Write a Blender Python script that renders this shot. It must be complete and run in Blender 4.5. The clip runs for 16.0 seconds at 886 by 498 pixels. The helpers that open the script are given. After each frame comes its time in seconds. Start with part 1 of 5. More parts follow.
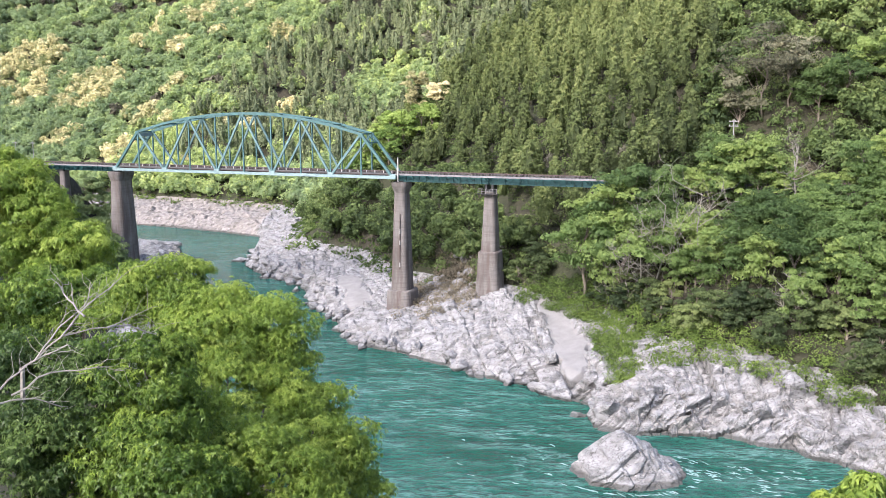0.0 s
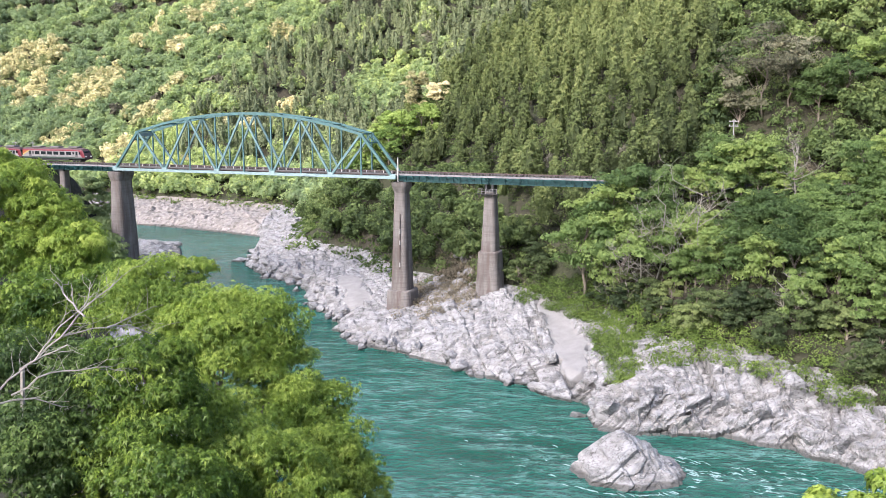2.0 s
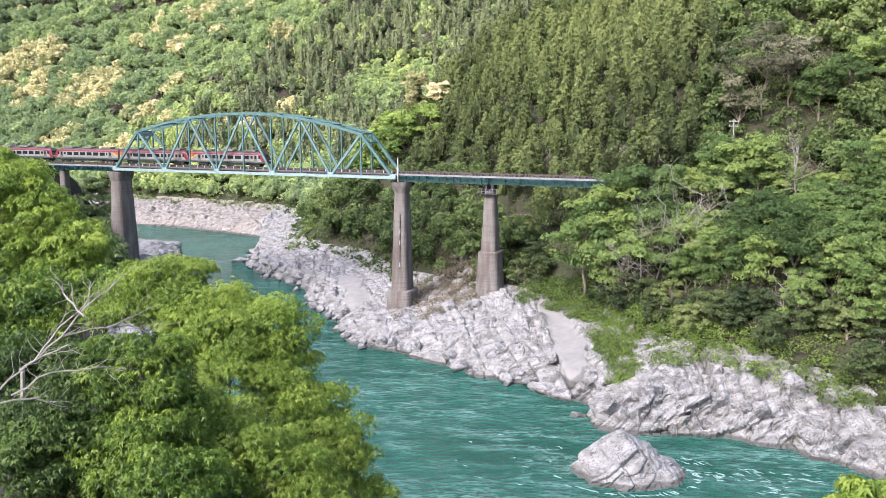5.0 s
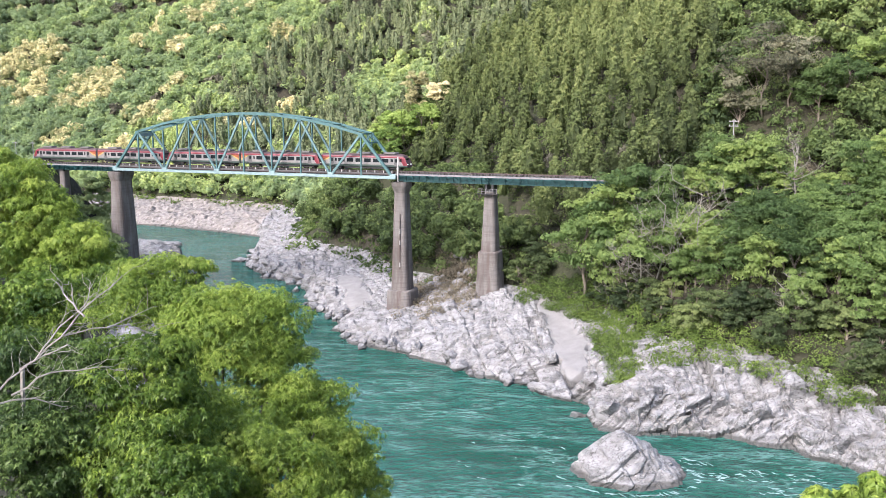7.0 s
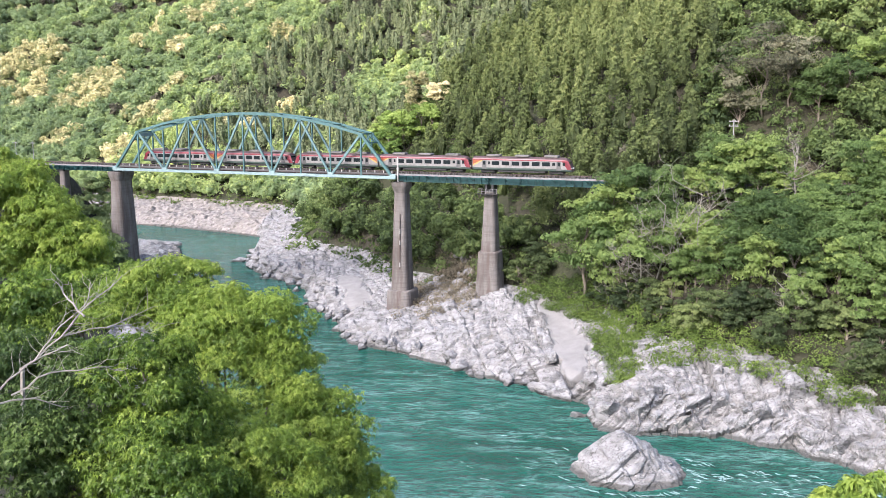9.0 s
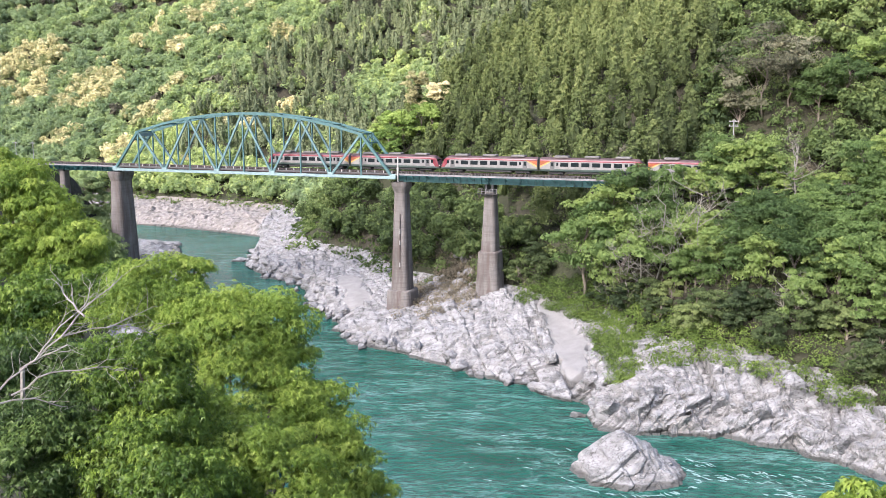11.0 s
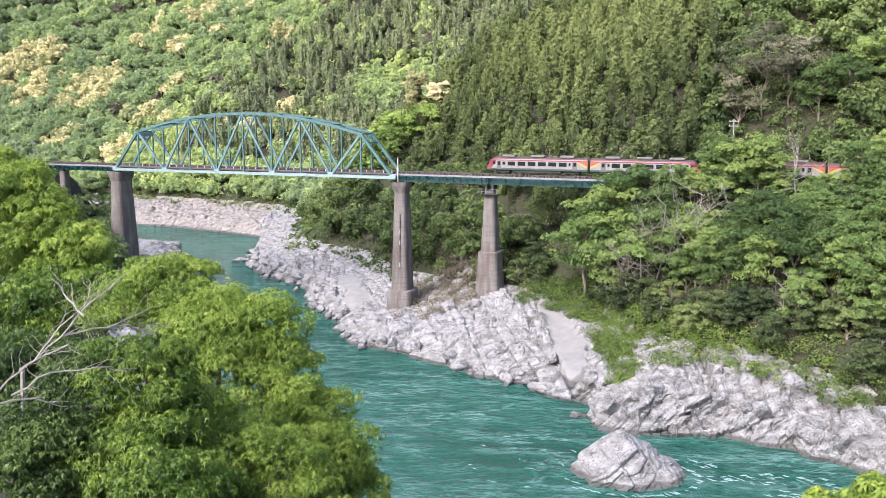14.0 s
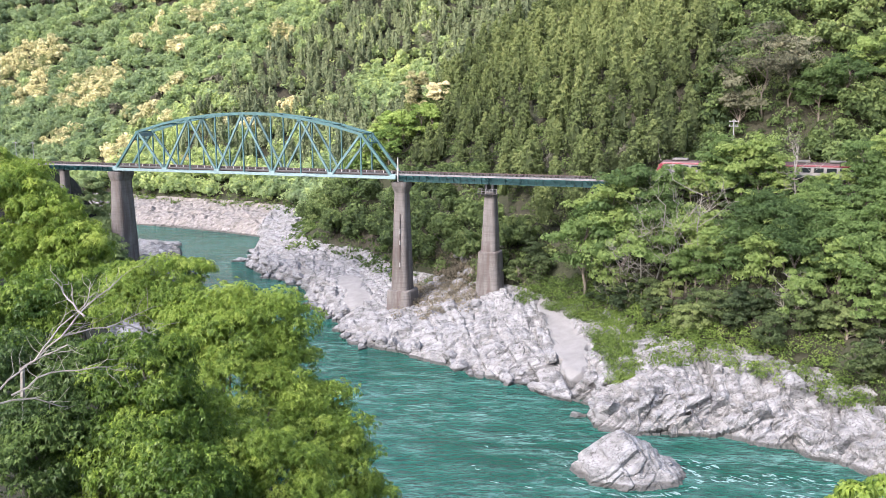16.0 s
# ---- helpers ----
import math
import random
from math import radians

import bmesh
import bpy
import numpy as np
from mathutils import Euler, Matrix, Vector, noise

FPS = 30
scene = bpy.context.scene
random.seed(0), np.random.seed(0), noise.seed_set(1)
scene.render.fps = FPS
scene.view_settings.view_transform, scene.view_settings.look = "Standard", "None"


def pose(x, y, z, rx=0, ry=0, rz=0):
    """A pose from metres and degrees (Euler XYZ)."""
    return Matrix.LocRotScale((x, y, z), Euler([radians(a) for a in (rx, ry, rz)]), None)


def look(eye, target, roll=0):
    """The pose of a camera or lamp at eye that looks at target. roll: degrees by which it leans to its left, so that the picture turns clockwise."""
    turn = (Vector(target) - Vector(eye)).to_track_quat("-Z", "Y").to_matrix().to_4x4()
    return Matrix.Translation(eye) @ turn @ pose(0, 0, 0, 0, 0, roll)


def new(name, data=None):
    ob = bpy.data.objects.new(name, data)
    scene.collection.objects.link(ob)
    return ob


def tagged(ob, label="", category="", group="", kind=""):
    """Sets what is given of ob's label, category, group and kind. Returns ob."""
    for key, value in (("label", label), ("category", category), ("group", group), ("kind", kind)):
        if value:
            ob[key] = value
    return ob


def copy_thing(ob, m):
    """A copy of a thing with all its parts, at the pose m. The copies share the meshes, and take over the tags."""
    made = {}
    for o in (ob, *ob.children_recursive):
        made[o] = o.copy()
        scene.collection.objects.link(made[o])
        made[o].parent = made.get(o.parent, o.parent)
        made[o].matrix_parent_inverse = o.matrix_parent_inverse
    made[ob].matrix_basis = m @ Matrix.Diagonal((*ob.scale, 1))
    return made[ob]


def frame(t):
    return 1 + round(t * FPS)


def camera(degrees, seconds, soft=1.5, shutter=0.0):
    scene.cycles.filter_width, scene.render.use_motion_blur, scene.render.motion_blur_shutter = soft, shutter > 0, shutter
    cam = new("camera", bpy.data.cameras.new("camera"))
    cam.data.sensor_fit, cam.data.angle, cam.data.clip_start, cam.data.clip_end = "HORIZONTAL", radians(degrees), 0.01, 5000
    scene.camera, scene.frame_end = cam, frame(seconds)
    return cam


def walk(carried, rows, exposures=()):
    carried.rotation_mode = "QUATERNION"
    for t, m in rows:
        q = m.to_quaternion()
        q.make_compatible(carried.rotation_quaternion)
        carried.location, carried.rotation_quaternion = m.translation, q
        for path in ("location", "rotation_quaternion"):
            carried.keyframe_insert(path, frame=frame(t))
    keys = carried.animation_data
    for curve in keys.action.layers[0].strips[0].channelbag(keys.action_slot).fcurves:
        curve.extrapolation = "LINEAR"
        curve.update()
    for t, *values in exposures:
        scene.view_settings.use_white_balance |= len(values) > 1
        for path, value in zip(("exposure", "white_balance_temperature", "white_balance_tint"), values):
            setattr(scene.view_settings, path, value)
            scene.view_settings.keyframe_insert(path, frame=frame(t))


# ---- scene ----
cam = camera(55.0, 16.0, 0.8)
VIEW = pose(0, 0, 46.0, 90 - 9.09, 0, 0)
walk(cam, [(0.0, VIEW), (16.0, VIEW)], [(0.0, 1.46, 6120, 19), (16.0, 1.46, 6120, 19)])

# ---- world and sun: a bright, thinly veiled sky with soft light from the left ----
SUN_FROM = Vector((-0.50, -0.58, 0.645)).normalized()
world = bpy.data.worlds.new("sky")
scene.world = world
world.use_nodes = True
wn = world.node_tree
sky = wn.nodes.new("ShaderNodeTexSky")
sky.sky_type = "NISHITA"
sky.sun_disc = False
sky.sun_elevation = math.asin(SUN_FROM.z)
sky.sun_rotation = math.atan2(SUN_FROM.x, SUN_FROM.y)
sky.dust_density = 4.0
sky.air_density = 1.2
wn.nodes["Background"].inputs[1].default_value = 0.15
wn.links.new(sky.outputs[0], wn.nodes["Background"].inputs[0])
sun_data = bpy.data.lights.new("sun", "SUN")
sun_data.energy = 1.9
sun_data.angle = radians(22)
sun_data.color = (1.0, 0.98, 0.93)
sun = new("sun", sun_data)
sun.matrix_world = look(SUN_FROM * 300, (0, 0, 0))


# ---- material helpers ----
def mat(name, rough=0.7, metal=0.0):
    m = bpy.data.materials.new(name)
    m.use_nodes = True
    t = m.node_tree
    b = t.nodes["Principled BSDF"]
    b.inputs["Roughness"].default_value = rough
    b.inputs["Metallic"].default_value = metal
    return m, t, b


def node(t, kind, **kw):
    n = t.nodes.new(kind)
    for k, v in kw.items():
        n.inputs[k.replace("_", " ")].default_value = v
    return n


def ramp(t, src, stops):
    r = t.nodes.new("ShaderNodeValToRGB")
    e = r.color_ramp.elements
    while len(e) < len(stops):
        e.new(0.5)
    for el, (p, c) in zip(e, stops):
        el.position, el.color = p, (*c, 1)
    t.links.new(src, r.inputs[0])
    return r.outputs[0]


def mix(t, fac, a, b, mode="MIX"):
    n = t.nodes.new("ShaderNodeMix")
    n.data_type, n.blend_type = "RGBA", mode
    for i, v in ((0, fac), (6, a), (7, b)):
        if isinstance(v, (int, float)):
            n.inputs[i].default_value = v
        elif isinstance(v, tuple):
            n.inputs[i].default_value = (*v, 1)
        else:
            t.links.new(v, n.inputs[i])
    return n.outputs[2]


def noise_tex(t, scale, detail=4, rough=0.55, stretch=(1, 1, 1), turn=(0, 0, 0), coords="Object"):
    c = t.nodes.new("ShaderNodeTexCoord")
    mp = t.nodes.new("ShaderNodeMapping")
    mp.inputs["Scale"].default_value = stretch
    mp.inputs["Rotation"].default_value = turn
    t.links.new(c.outputs[coords], mp.inputs[0])
    n = node(t, "ShaderNodeTexNoise", Scale=scale, Detail=detail, Roughness=rough)
    t.links.new(mp.outputs[0], n.inputs["Vector"])
    return n.outputs[0]


def bump(t, b, height, strength, distance):
    n = node(t, "ShaderNodeBump", Strength=strength, Distance=distance)
    t.links.new(height, n.inputs["Height"])
    t.links.new(n.outputs[0], b.inputs["Normal"])


def painted(name, col, rust=(0.16, 0.09, 0.06), wear=0.3, rough=0.5, metal=0.0, scale=1.2):
    m, t, b = mat(name, rough, metal)
    n1, n2 = noise_tex(t, scale, 5), noise_tex(t, scale * 9, 3)
    base = mix(t, ramp(t, n1, [(0.35, (0, 0, 0)), (0.7, (1, 1, 1))]), tuple(c * 0.82 for c in col), tuple(min(1, c * 1.1) for c in col))
    spots = ramp(t, n2, [(0.62, (0, 0, 0)), (0.8, (wear, wear, wear))])
    t.links.new(mix(t, spots, base, rust), b.inputs["Base Color"])
    bump(t, b, n2, 0.15, 0.01)
    return m


def foliage(name, dark, mid, light, through_light=0.3, rnd="island", rough=0.6, relief=0.0, vary=0.18):
    """Leaves: two-sided, part of the light goes through; tint varies from tree to tree and leaf to leaf, and can carry
    painted shading.
    """
    m, t, b = mat(name, rough)
    g = t.nodes.new("ShaderNodeNewGeometry")
    a = t.nodes.new("ShaderNodeAttribute")
    a.attribute_name = "tint"
    oi = t.nodes.new("ShaderNodeObjectInfo")
    s = t.nodes.new("ShaderNodeMath")
    s.operation = "MULTIPLY_ADD"
    t.links.new(g.outputs["Random Per Island"], s.inputs[0])
    s.inputs[1].default_value = vary
    s2 = t.nodes.new("ShaderNodeMath")
    s2.operation = "MULTIPLY"
    src = a.outputs["Fac"] if rnd == "island" else oi.outputs["Random"]
    t.links.new(src, s2.inputs[0])
    s2.inputs[1].default_value = 1.0 - vary
    t.links.new(s2.outputs[0], s.inputs[2])
    if relief:
        nz = noise_tex(t, 1.5, 5, 0.7)
        bump(t, b, nz, 1.0, relief)
        s3 = t.nodes.new("ShaderNodeMath")
        s3.operation = "MULTIPLY_ADD"
        t.links.new(nz, s3.inputs[0])
        s3.inputs[1].default_value = 0.5
        t.links.new(s.outputs[0], s3.inputs[2])
        s = t.nodes.new("ShaderNodeMath")
        s.operation = "SUBTRACT"
        t.links.new(s3.outputs[0], s.inputs[0])
        s.inputs[1].default_value = 0.26
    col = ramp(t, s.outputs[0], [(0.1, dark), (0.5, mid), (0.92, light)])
    t.links.new(col, b.inputs["Base Color"])
    b.inputs["Specular IOR Level"].default_value = 0.25
    tr = t.nodes.new("ShaderNodeBsdfTranslucent")
    t.links.new(mix(t, 0.35, col, light), tr.inputs[0])
    ms = t.nodes.new("ShaderNodeMixShader")
    ms.inputs[0].default_value = through_light
    t.links.new(b.outputs[0], ms.inputs[1])
    t.links.new(tr.outputs[0], ms.inputs[2])
    t.links.new(ms.outputs[0], t.nodes["Material Output"].inputs[0])
    return m


# ---- materials ----
M_BROAD = foliage("broadleaf_foliage", (0.06, 0.104, 0.038), (0.14, 0.215, 0.068), (0.275, 0.36, 0.108), 0.48, "object")
M_BROAD_FAR = foliage("hillside_foliage", (0.04, 0.066, 0.026), (0.13, 0.185, 0.06), (0.27, 0.33, 0.115), 0.32, relief=0.35)
# Far woods, next two: air haze is put into the paler leaf colours
M_DISTANT = foliage("haze_paled_foliage", (0.185, 0.262, 0.158), (0.30, 0.395, 0.185), (0.54, 0.62, 0.235), 0.5, relief=0.3)
M_CEDAR_FAR = foliage("haze_paled_cedar_foliage", (0.10, 0.128, 0.076), (0.175, 0.215, 0.113), (0.265, 0.305, 0.155), 0.36, relief=0.3)
M_CEDAR = foliage("cedar_foliage", (0.055, 0.075, 0.030), (0.138, 0.178, 0.062), (0.27, 0.315, 0.115), 0.35, relief=0.25)
M_BLOOM = foliage("chinquapin_blossom", (0.19, 0.24, 0.10), (0.50, 0.475, 0.24), (0.84, 0.765, 0.455), 0.35, relief=0.4)
M_GREY = foliage("leafless_twigs", (0.07, 0.068, 0.045), (0.135, 0.13, 0.085), (0.215, 0.21, 0.14), 0.1, relief=0.4)
M_NEAR = foliage("fresh_oak_leaves", (0.030, 0.070, 0.011), (0.084, 0.148, 0.020), (0.215, 0.305, 0.044), 0.36, "island", 0.45)
# Darker copy of M_NEAR, the left tree's shade put into its leaf colour
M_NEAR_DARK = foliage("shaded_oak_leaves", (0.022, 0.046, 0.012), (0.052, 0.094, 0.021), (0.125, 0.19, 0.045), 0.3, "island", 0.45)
M_NEAR_LIGHT = foliage("feathery_leaves", (0.088, 0.152, 0.026), (0.20, 0.295, 0.05), (0.36, 0.45, 0.09), 0.5, "island", 0.45)
M_SHRUB = foliage("undergrowth", (0.032, 0.056, 0.016), (0.07, 0.116, 0.026), (0.175, 0.245, 0.05), 0.35)

M_BARK, t_, b_ = mat("bark", 0.9)
t_.links.new(ramp(t_, noise_tex(t_, 3, 6, 0.6, (1, 1, 0.2)), [(0.3, (0.07, 0.055, 0.04)), (0.7, (0.24, 0.21, 0.17))]), b_.inputs["Base Color"])
bump(t_, b_, noise_tex(t_, 14, 4, 0.6, (1, 1, 0.2)), 0.5, 0.03)
M_DEAD, t_, b_ = mat("dead_branch_bark", 0.85)
t_.links.new(ramp(t_, noise_tex(t_, 5, 6), [(0.3, (0.16, 0.147, 0.125)), (0.7, (0.30, 0.285, 0.25))]), b_.inputs["Base Color"])

M_GROUND, t_, b_ = mat("forest_floor", 0.95)
n1, n2 = noise_tex(t_, 0.06, 6), noise_tex(t_, 0.9, 5)
c1 = ramp(t_, n2, [(0.3, (0.02, 0.018, 0.011)), (0.55, (0.036, 0.032, 0.019)), (0.75, (0.06, 0.05, 0.031))])
t_.links.new(mix(t_, ramp(t_, n1, [(0.4, (0, 0, 0)), (0.6, (1, 1, 1))]), c1, (0.032, 0.036, 0.016)), b_.inputs["Base Color"])
bump(t_, b_, n2, 0.8, 0.6)

def rock_material(name, cast):
    m, t_, b_ = mat(name, 0.85)
    n1 = noise_tex(t_, 0.16, 6, 0.6)
    n2 = noise_tex(t_, 0.5, 6, 0.56, (0.8, 1.2, 1.8), (0.2, 0.75, 0.3))
    n3 = noise_tex(t_, 1.8, 6, 0.6, (0.8, 1.2, 1.7), (0.2, 0.75, 0.3))
    c1 = ramp(t_, n2, [(0.29, (0.075, 0.075, 0.072)), (0.41, (0.175, 0.174, 0.172)), (0.53, (0.248, 0.248, 0.248)), (0.72, (0.335, 0.336, 0.338))])
    c2 = mix(t_, ramp(t_, n1, [(0.48, (0, 0, 0)), (0.68, (0.55, 0.55, 0.55))]), c1, (0.20, 0.193, 0.178))
    vo = t_.nodes.new("ShaderNodeTexVoronoi")
    vo.feature = "DISTANCE_TO_EDGE"
    vo.inputs["Scale"].default_value = 1.15
    mp = t_.nodes.new("ShaderNodeMapping")
    mp.inputs["Scale"].default_value = (0.6, 1.1, 2.0)
    mp.inputs["Rotation"].default_value = (0.5, 0.35, 0.4)
    co = t_.nodes.new("ShaderNodeTexCoord")
    wv = t_.nodes.new("ShaderNodeVectorMath")
    wv.operation = "MULTIPLY_ADD"
    nz = node(t_, "ShaderNodeTexNoise", Scale=0.7, Detail=4)
    t_.links.new(co.outputs["Object"], nz.inputs["Vector"])
    t_.links.new(nz.outputs[1], wv.inputs[0])
    wv.inputs[1].default_value = (3.0, 3.0, 3.0)
    t_.links.new(co.outputs["Object"], wv.inputs[2])
    t_.links.new(wv.outputs[0], mp.inputs[0])
    t_.links.new(mp.outputs[0], vo.inputs["Vector"])
    joint = ramp(t_, vo.outputs["Distance"], [(0.0, (0.9, 0.9, 0.9)), (0.11, (0, 0, 0))])
    joint = mix(t_, 1.0, joint, ramp(t_, noise_tex(t_, 0.8, 5, 0.65), [(0.42, (0, 0, 0)), (0.56, (1, 1, 1))]), "MULTIPLY")
    cracks = mix(t_, 1.0, ramp(t_, n3, [(0.31, (0.85, 0.85, 0.85)), (0.37, (0, 0, 0))]), joint, "LIGHTEN")
    dry = mix(t_, cracks, c2, (0.055, 0.052, 0.046))
    geo = t_.nodes.new("ShaderNodeNewGeometry")
    sep = t_.nodes.new("ShaderNodeSeparateXYZ")
    t_.links.new(geo.outputs["Position"], sep.inputs[0])
    lv = t_.nodes.new("ShaderNodeMath")
    lv.operation = "SUBTRACT"
    t_.links.new(sep.outputs[2], lv.inputs[0])
    t_.links.new(n2, lv.inputs[1])
    wet = ramp(t_, lv.outputs[0], [(0.0, (0.8, 0.8, 0.8)), (0.25, (0, 0, 0))])
    t_.links.new(mix(t_, 1.0, mix(t_, wet, dry, (0.05, 0.05, 0.045)), cast, "MULTIPLY"), b_.inputs["Base Color"])
    bump(t_, b_, mix(t_, 0.5, n2, n3, "MIX"), 0.8, 0.5)
    return m


M_ROCK = rock_material("pale_schist_rock", (1, 1, 1))
M_BEACH = rock_material("warm_beach_rock", (1.0, 0.92, 0.85))


M_SAND, t_, b_ = mat("grey_river_sand", 0.95)
n1 = noise_tex(t_, 0.5, 6)
t_.links.new(ramp(t_, n1, [(0.3, (0.185, 0.18, 0.174)), (0.7, (0.24, 0.234, 0.227))]), b_.inputs["Base Color"])
bump(t_, b_, noise_tex(t_, 3, 4), 0.3, 0.1)

M_CONC, t_, b_ = mat("weathered_concrete", 0.9)
n1 = noise_tex(t_, 0.35, 6, 0.6, (1, 1, 0.25))
n2 = noise_tex(t_, 1.4, 5, 0.6, (0.2, 0.2, 3))
c1 = ramp(t_, n1, [(0.3, (0.085, 0.077, 0.07)), (0.6, (0.185, 0.172, 0.162)), (0.8, (0.27, 0.255, 0.24))])
t_.links.new(mix(t_, ramp(t_, n2, [(0.45, (0, 0, 0)), (0.7, (0.45, 0.45, 0.45))]), c1, (0.065, 0.056, 0.05)), b_.inputs["Base Color"])
bump(t_, b_, n2, 0.3, 0.05)
stain = ramp(t_, noise_tex(t_, 0.8, 6, 0.65, (1.2, 1.2, 0.12)), [(0.44, (0, 0, 0)), (0.66, (0.8, 0.8, 0.8))])
t_.links.new(mix(t_, stain, b_.inputs["Base Color"].links[0].from_socket, (0.085, 0.062, 0.052)), b_.inputs["Base Color"])

M_WATER, t_, b_ = mat("river_water", 0.09)
n1 = noise_tex(t_, 0.035, 5, 0.55, (0.7, 1.4, 1), (0, 0, 0.75))
n2 = noise_tex(t_, 0.24, 4, 0.6, (0.6, 1.4, 1), (0, 0, 0.75))
n3 = noise_tex(t_, 0.85, 4, 0.6, (0.6, 1.3, 1), (0, 0, 0.75))
n4 = noise_tex(t_, 0.10, 8, 0.66, (0.5, 1.4, 1), (0, 0, 0.6))
c1 = ramp(t_, n1, [(0.36, (0.005, 0.066, 0.042)), (0.5, (0.014, 0.098, 0.070)), (0.66, (0.034, 0.135, 0.106))])
rg = t_.nodes.new("ShaderNodeMath")
rg.operation = "SUBTRACT"
t_.links.new(n4, rg.inputs[0])
rg.inputs[1].default_value = 0.5
rb = t_.nodes.new("ShaderNodeMath")
rb.operation = "ABSOLUTE"
t_.links.new(rg.outputs[0], rb.inputs[0])
# Pale foam lines, with sky glints painted in alongside
lines = ramp(t_, rb.outputs[0], [(0.0, (0.6, 0.6, 0.6)), (0.022, (0, 0, 0))])
patch = ramp(t_, noise_tex(t_, 0.05, 4), [(0.40, (0, 0, 0)), (0.60, (1, 1, 1))])
lines = mix(t_, 1.0, lines, patch, "MULTIPLY")
# Sky reflection on crests and dark wavelet sides, both put into the base colour
c2 = mix(t_, ramp(t_, n2, [(0.47, (0, 0, 0)), (0.66, (0.75, 0.75, 0.75))]), c1, (0.086, 0.196, 0.170))
c2 = mix(t_, ramp(t_, n3, [(0.42, (0.75, 0.75, 0.75)), (0.58, (0, 0, 0))]), c2, mix(t_, 0.5, c2, (0.006, 0.05, 0.04)))
t_.links.new(mix(t_, lines, c2, (0.165, 0.29, 0.27)), b_.inputs["Base Color"])
b_.inputs["IOR"].default_value = 1.33
ad = t_.nodes.new("ShaderNodeMath")
ad.operation = "MULTIPLY_ADD"
t_.links.new(n3, ad.inputs[0])
ad.inputs[1].default_value = 0.8
t_.links.new(n2, ad.inputs[2])
bump(t_, b_, ad.outputs[0], 1.0, 1.3)
M_FOAM, t_, b_ = mat("river_foam", 0.8)
t_.links.new(ramp(t_, noise_tex(t_, 4, 4), [(0.3, (0.09, 0.2, 0.185)), (0.7, (0.30, 0.385, 0.38))]), b_.inputs["Base Color"])

M_TEAL = painted("blue_green_bridge_paint", (0.05, 0.125, 0.128), wear=0.35)
M_PALE = painted("pale_chord_paint", (0.20, 0.285, 0.29), wear=0.3)
M_GIRDER = painted("dark_teal_girder_paint", (0.022, 0.095, 0.10), wear=0.3)
M_TRACK = painted("rusty_track", (0.065, 0.045, 0.04), wear=0.4, rough=0.8)
M_WALK = painted("grey_walkway", (0.20, 0.195, 0.195), wear=0.2, rough=0.8)
M_GREYRAIL = painted("grey_railing", (0.085, 0.082, 0.08), wear=0.3, rough=0.8)
M_DIAG = painted("weathered_diagonal_paint", (0.095, 0.175, 0.18), wear=0.45)
M_POST = painted("white_post_paint", (0.34, 0.34, 0.33), wear=0.2)
M_SILVER = painted("silver_train_body", (0.235, 0.228, 0.224), wear=0.05, rough=0.35, metal=0.2)
M_RED = painted("red_train_paint", (0.15, 0.014, 0.026), wear=0.03, rough=0.35)
M_ORANGE = painted("orange_train_paint", (0.29, 0.085, 0.035), wear=0.03, rough=0.35)
M_YELLOW = painted("gold_train_paint", (0.42, 0.32, 0.08), wear=0.03, rough=0.35)
M_SKIRT = painted("dark_green_skirt_paint", (0.045, 0.07, 0.06), wear=0.1, rough=0.5)
M_ROOF = painted("dull_maroon_train_roof", (0.075, 0.045, 0.046), wear=0.2, rough=0.8)
M_UNIT = painted("roof_unit_metal", (0.30, 0.30, 0.29), wear=0.2, rough=0.6)
M_RUNIT = painted("grey_roof_unit", (0.13, 0.125, 0.12), wear=0.3, rough=0.7)
M_DOOR = painted("grey_train_door", (0.10, 0.10, 0.10), wear=0.1, rough=0.5)
M_DARK = painted("black_underframe", (0.03, 0.03, 0.03), wear=0.2, rough=0.8)
M_GLASS, t_, b_ = mat("tinted_window_glass", 0.06)
b_.inputs["Base Color"].default_value = (0.015, 0.02, 0.022, 1)
M_LAMP, t_, b_ = mat("headlight_lens", 0.2)
b_.inputs["Base Color"].default_value = (0.8, 0.8, 0.75, 1)


# ---- mesh helpers ----
def thing(name, label, category, group="", kind="", at=None):
    ob = new(name)
    if at is not None:
        ob.matrix_world = at
    return tagged(ob, label, category, group, kind)


def mesh_ob(name, verts, faces, mats, parent=None, smooth=False, idx=None, tint=None):
    me = bpy.data.meshes.new(name)
    faces = np.asarray(faces)
    v = np.asarray(verts, dtype=np.float32)
    n, k = faces.shape
    me.vertices.add(len(v))
    me.vertices.foreach_set("co", v.ravel())
    me.loops.add(n * k)
    me.loops.foreach_set("vertex_index", faces.astype(np.int32).ravel())
    me.polygons.add(n)
    me.polygons.foreach_set("loop_start", np.arange(0, n * k, k, dtype=np.int32))
    me.update(calc_edges=True)
    for m in (mats if isinstance(mats, (list, tuple)) else [mats]):
        me.materials.append(m)
    if idx is not None:
        me.polygons.foreach_set("material_index", np.asarray(idx, dtype=np.int32))
    me.polygons.foreach_set("use_smooth", np.full(n, smooth))
    if tint is not None:
        me.attributes.new("tint", "FLOAT", "FACE").data.foreach_set("value", np.asarray(tint, dtype=np.float32))
    ob = new(name, me)
    ob.parent = parent
    return ob


def part(name, bm, material, parent, label=""):
    me = bpy.data.meshes.new(name)
    bm.to_mesh(me)
    bm.free()
    for m in (material if isinstance(material, (list, tuple)) else [material]):
        me.materials.append(m)
    ob = new(name, me)
    ob.parent = parent
    if label:
        ob["label"] = label
    return ob


